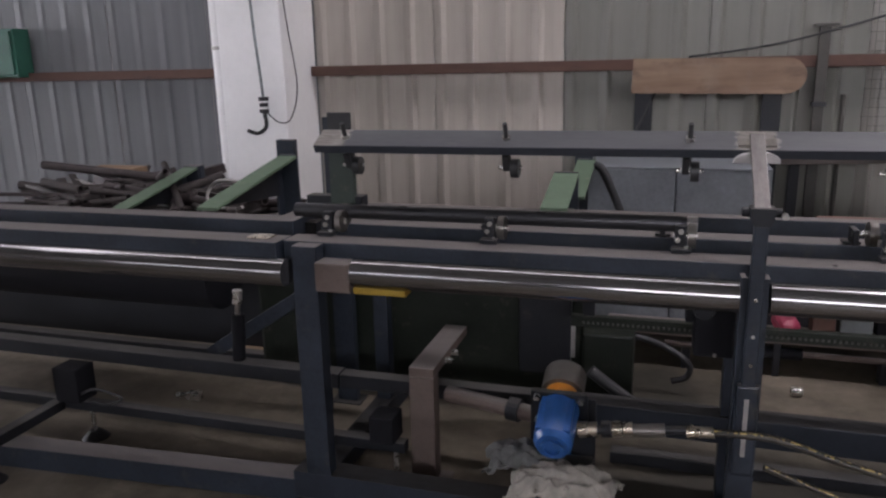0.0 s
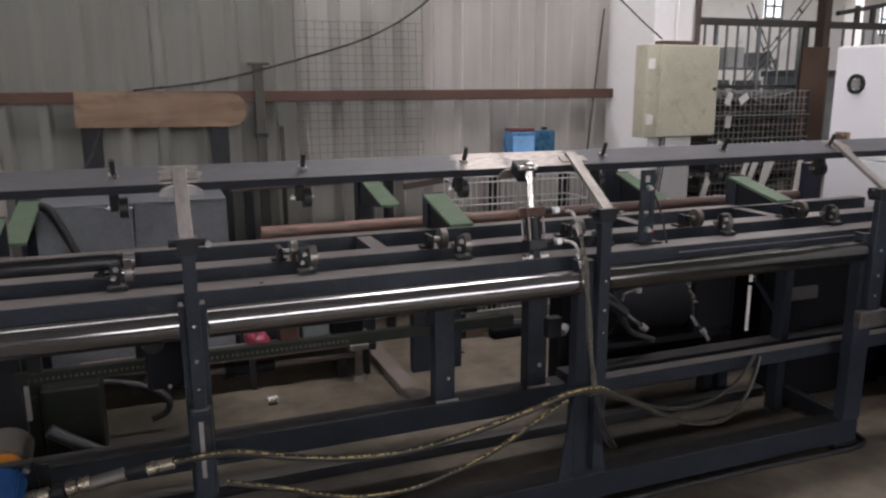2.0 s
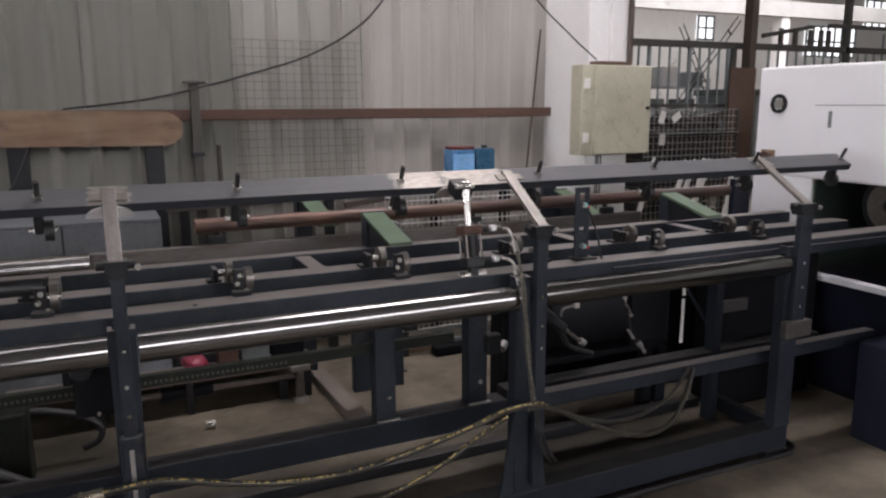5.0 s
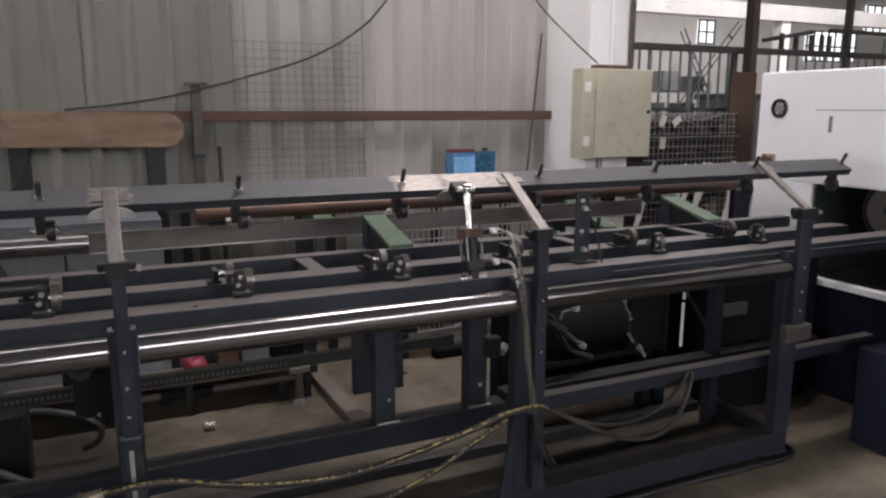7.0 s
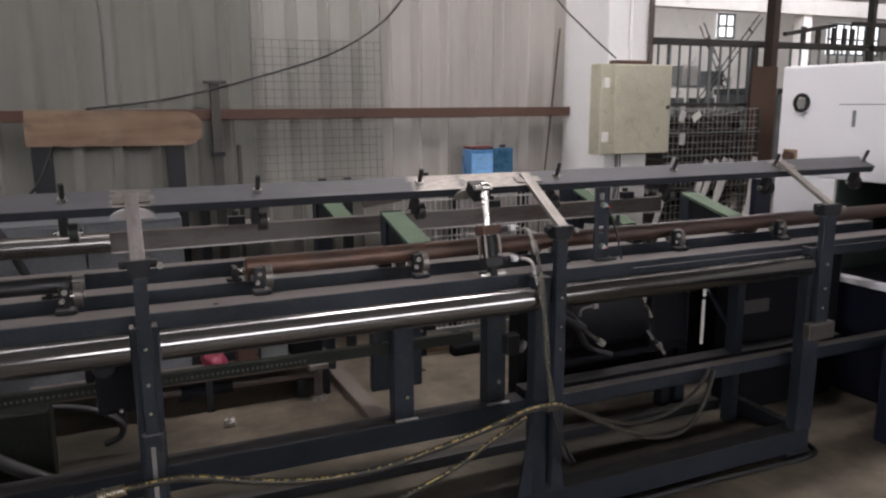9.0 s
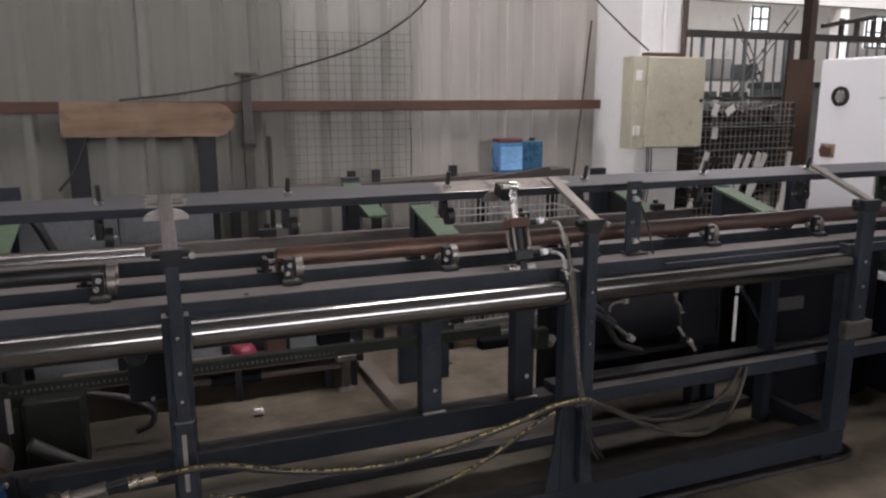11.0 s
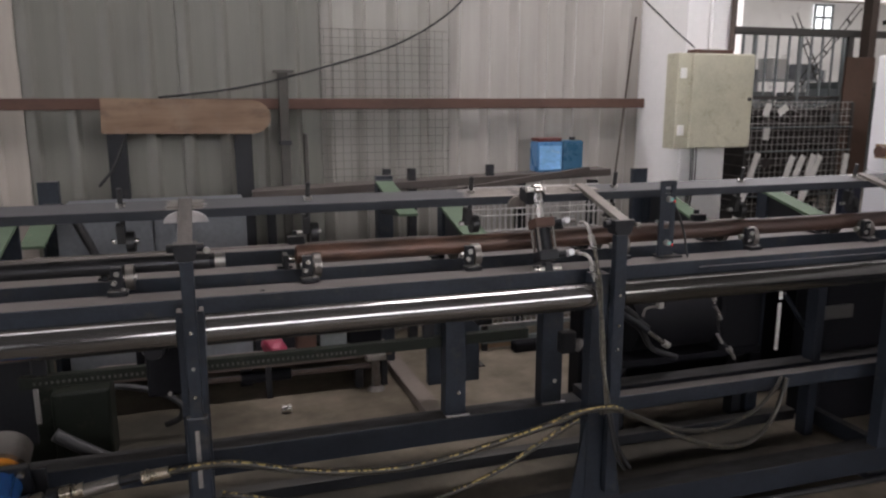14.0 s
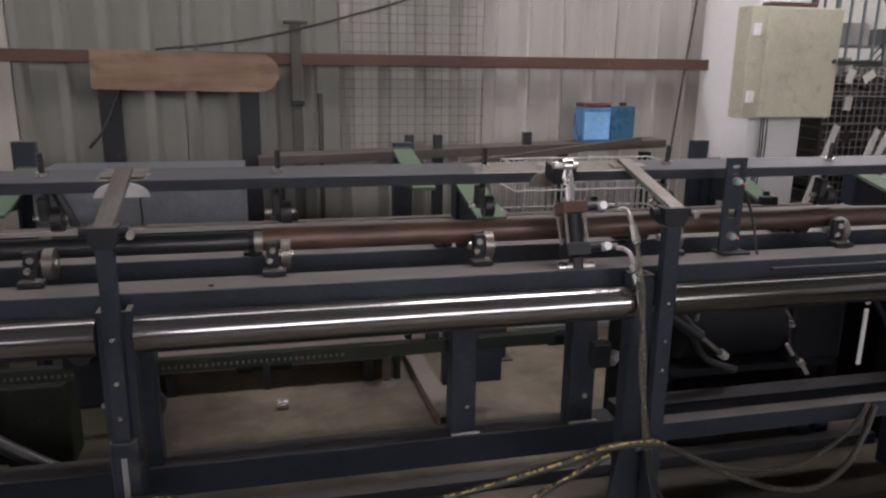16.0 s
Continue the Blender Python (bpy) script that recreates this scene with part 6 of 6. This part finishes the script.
            s = rnd.uniform(0.03, 0.08)
            box(bm, -s * 1.6, s * 1.6, -s, s, -s * 0.5, s * 0.5, 0, Matrix.Translation((px, rnd.uniform(-0.12, 0.12), pz)) @ pose(0, 0, 0, rnd.uniform(-30, 30), rnd.uniform(-30, 30), rnd.uniform(0, 180)))
        tagged(part("scrap_fill", bm, DARK_SCRAP, c), kind="stuff")
    for k, (x, y, z, a) in enumerate(TAGS):
        t = thing("paper_tag", "white paper tag wired to the cage", "tag", "paper tags", (x, y, z))
        part("card", box(B(), -0.03, 0.03, 0, 0.002, -0.05, 0.05, 0, pose(0, 0, 0, 0, a, 0)), PAPER, t)
    for top, high, lean in ((4.306, 1.03, 0.40), (4.645, 1.0, 0.42), (4.752, 1.0, 0.50), (4.848, 1.01, 0.33), (4.921, 1.0, 0.50), (5.18, 1.01, 0.18), (5.20, 0.80, 0.46), (5.33, 0.78, 0.46)):
        long = high * math.hypot(1, lean)
        s = thing("leaning_strip", "pale steel strip leaning by the cages", "strip", "leaning strips", (top - lean * high, 4.80, 0))
        part("strip", box(B(), -0.024, 0.024, -0.006, 0.006, 0.004, long, 0.001, pose(0, 0, 0.0, -4, math.degrees(math.atan(lean)), 0)), STRIP_PAINT, s)


yard()


# ---- small things on the floor ----
CLAMP = (-2.11, 2.69, 0)
def clutter():
    n = thing("pipe_coupling", "small bright pipe coupling on the floor", "coupling", at=(0.462, 3.37, 0))
    part("ring", tube(B(), (-0.022, 0, 0.02), (0.022, 0, 0.02), 0.02, 0.014, 20), BOLT, n)
    b = thing("floor_beam", "grey steel channel lying across the floor", "beam", at=(1.095, 3.54, 0))
    part("web", box(B(), -0.042, 0.042, -0.45, 0.45, 0.036, 0.044, 0.002, pose(0, 0, 0, 0, 0, 1.5)), CONCRETE, b)
    for x in (-0.042, 0.036):
        part("flange", box(B(), x, x + 0.006, -0.45, 0.45, 0.0, 0.0355, 0.001, pose(0, 0, 0, 0, 0, 1.5)), CONCRETE, b)
    s = thing("screw_jack", "small steel jack standing on the floor", "jack", at=(0.925, 3.53, 0))
    part("foot", cyl(B(), (0, 0, 0), (0, 0, 0.02), 0.045, 0.03), CAST, s)
    part("stem", cyl(B(), (0, 0, 0.02), (0, 0, 0.16), 0.02), CAST, s)
    part("head", box(B(), -0.05, 0.05, -0.03, 0.03, 0.16, 0.19, 0.004), CAST, s)
    p = thing("long_pipe", "thin rusty pipe lying low behind the frame", "pipe", at=(0.45, 3.6, 0.112))
    part("tube", cyl(B(), (-0.55, 0.0, 0.004), (0.56, 0, -0.006), 0.016), CARBON, p)
    part("sleeve", cyl(B(), (-0.18, 0.0, -0.004), (0.06, 0.0, -0.005), 0.028), BLACK, p)
    for x in (-0.45, 0.40):
        part("rest", box(B(), x - 0.02, x + 0.02, -0.03, 0.03, -0.112, -0.015, 0.003), STEEL_DARK, p)
    h = thing("black_hose", "short black hose end hanging from the drive", "hose", at=(0, 0, 0))
    part("hose", sweep(B(), [(-0.436, 3.2, 0.275), (-0.27, 3.26, 0.264), (-0.104, 3.26, 0.223), (0.001, 3.26, 0.153), (-0.002, 3.26, 0.089), (-0.065, 3.26, 0.061)], 0.014, 10), RUBBER, h)
    k = thing("pink_bag", "crumpled pink plastic bag on the low shelf", "bag", at=(0.44, 3.66, 0.192 + 0.05))
    bm = B()
    bmesh.ops.create_icosphere(bm, subdivisions=3, radius=0.052)
    for v in bm.verts:
        v.co *= 1 + 0.45 * noise.noise(v.co * 22)
        v.co.x *= 1.15
        v.co.z = max(v.co.z * 1.1, -0.049)
    part("bag", bm, PINK, k)
    part("tie", cyl(B(), (0.02, 0, 0.05), (0.035, 0, 0.085), 0.012, 0.022), PINK, k)
    w = thing("floor_block", "pale cardboard offcut on the floor", "offcut", at=(1.75, 4.05, 0))
    part("card", box(B(), -0.16, 0.16, -0.1, 0.1, 0, 0.05, 0.004), CARD, w)
    d = thing("dark_tool", "black tool lying on a cardboard offcut", "tool", at=(1.95, 3.85, 0))
    part("body", box(B(), -0.14, 0.14, -0.04, 0.04, 0, 0.06, 0.015), BLACK, d)
    c = thing("floor_cable", "black cable lying along the floor by the frame", "cable")
    part("cable_run", sweep(B(), [(0.9, 1.93, 0.012), (1.25, 1.985, 0.012), (1.48, 2.03, 0.012), (1.72, 2.042, 0.012), (2.15, 2.042, 0.012), (2.45, 2.035, 0.012), (2.67, 2.04, 0.012), (2.735, 2.12, 0.012), (2.76, 2.30, 0.012), (2.77, 2.48, 0.012)], 0.012, 8), RUBBER, c)
    s = thing("bright_clamp", "small bright metal clamp on the floor", "clamp", at=CLAMP)
    part("jaw", box(B(), -0.05, 0.02, -0.02, 0.02, 0, 0.035, 0.006), BOLT, s)
    part("tail", cyl(B(), (-0.05, 0, 0.018), (-0.11, 0.0, 0.012), 0.01), BOLT, s)
    for k, (x, y, sx, sy) in enumerate(((-1.9, 3.4, 0.35, 0.2),)):
        b = thing("cardboard_sheet", "brown cardboard sheet flat on the floor", "cardboard", "cardboard sheets", (x, y, 0))
        part("sheet", box(B(), -sx, sx, -sy, sy, 0.001, 0.006, 0, pose(0, 0, 0, 0, 0, 17 * k)), CARD, b)


clutter()


# ---- movement ----
def table(rows, t):
    for (t0, *a), (t1, *b) in zip(rows, rows[1:]):
        if t <= t1:
            u = max(0.0, (t - t0) / (t1 - t0))
            return [p + (q - p) * u for p, q in zip(a, b)]
    return list(rows[-1][1:])


BEAM_TURN = [(0, 27.0), (8.3, 27.0), (8.6, 26.2), (10.5, 17.7), (11.0, 15.6), (11.5, 13.4), (12.0, 11.1), (12.5, 9.7), (12.8, 9.5), (16, 9.5)]
LIFT_TOP = [(0, 0.768), (0.6, 0.768), (1.5, 0.799), (4.0, 0.887), (6.3, 0.970), (7.2, 1.003), (8.3, 1.003), (10.3, 0.940), (10.8, 0.911), (11.3, 0.897), (11.8, 0.876), (12.2, 0.868), (16, 0.862)]
ROD_TIP = [(0, -0.035), (12.45, -0.035), (12.6, -0.02), (15.5, 0.415), (15.7, 0.43), (16, 0.43)]
PIPE_PATH = [(0, 3.08, 0.833), (0.6, 3.08, 0.833), (1.5, 3.08, 0.864), (4.0, 3.08, 0.952), (6.3, 3.08, 1.037), (6.6, 3.08, 1.043), (7.0, 3.05, 1.052), (7.3, 2.97, 1.072), (7.6, 2.82, 1.08), (7.8, 2.69, 1.052), (7.9, 2.61, 1.034), (8.0, 2.52, 1.013), (8.1, 2.41, 0.998), (8.2, 2.305, 0.978), (16, 2.305, 0.978)]


def motions():
    rows = []
    for t, a in BEAM_TURN:
        rows.append((t, pose(0, HINGE_Y, HINGE_Z, a, 0, 0)))
    walk(BEAM, rows)
    body, rod = [], []
    for t, a in BEAM_TURN:
        eye = Vector((0, HINGE_Y, HINGE_Z)) + Euler((radians(a), 0, 0)).to_matrix() @ Vector((0, 0.18, 0.066))
        d = eye - Vector((0, CYL_Y, CYL_Z))
        body.append((t, pose(CYL_X, CYL_Y, CYL_Z, -math.degrees(math.atan2(d.y, d.z)), -1, 0)))
        rod.append((t, pose(0, 0, d.length - 0.063)))
    walk(CYLINDER, body)
    walk(CYL_ROD, rod)
    walk(LIFTER, [(t, pose(0, 3.08, z)) for t, z in LIFT_TOP])
    walk(PUSHER, [(t, pose(x, 2.30, 0.977)) for t, x in ROD_TIP])
    # the pipe rides up on the lifter, then rolls down the ramps onto the rollers
    times = [0, 0.6, 0.8, 1.5, 4.0, 6.3, 6.6] + [round(6.7 + 0.03 * k, 2) for k in range(51)] + [16]
    rows = []
    for t in times:
        y, z = table(PIPE_PATH, t)
        rows.append((t, pose(1.6, y, z, math.degrees((3.08 - y) / 0.030), 0, 0)))
    walk(STEEL_PIPE, rows)


motions()
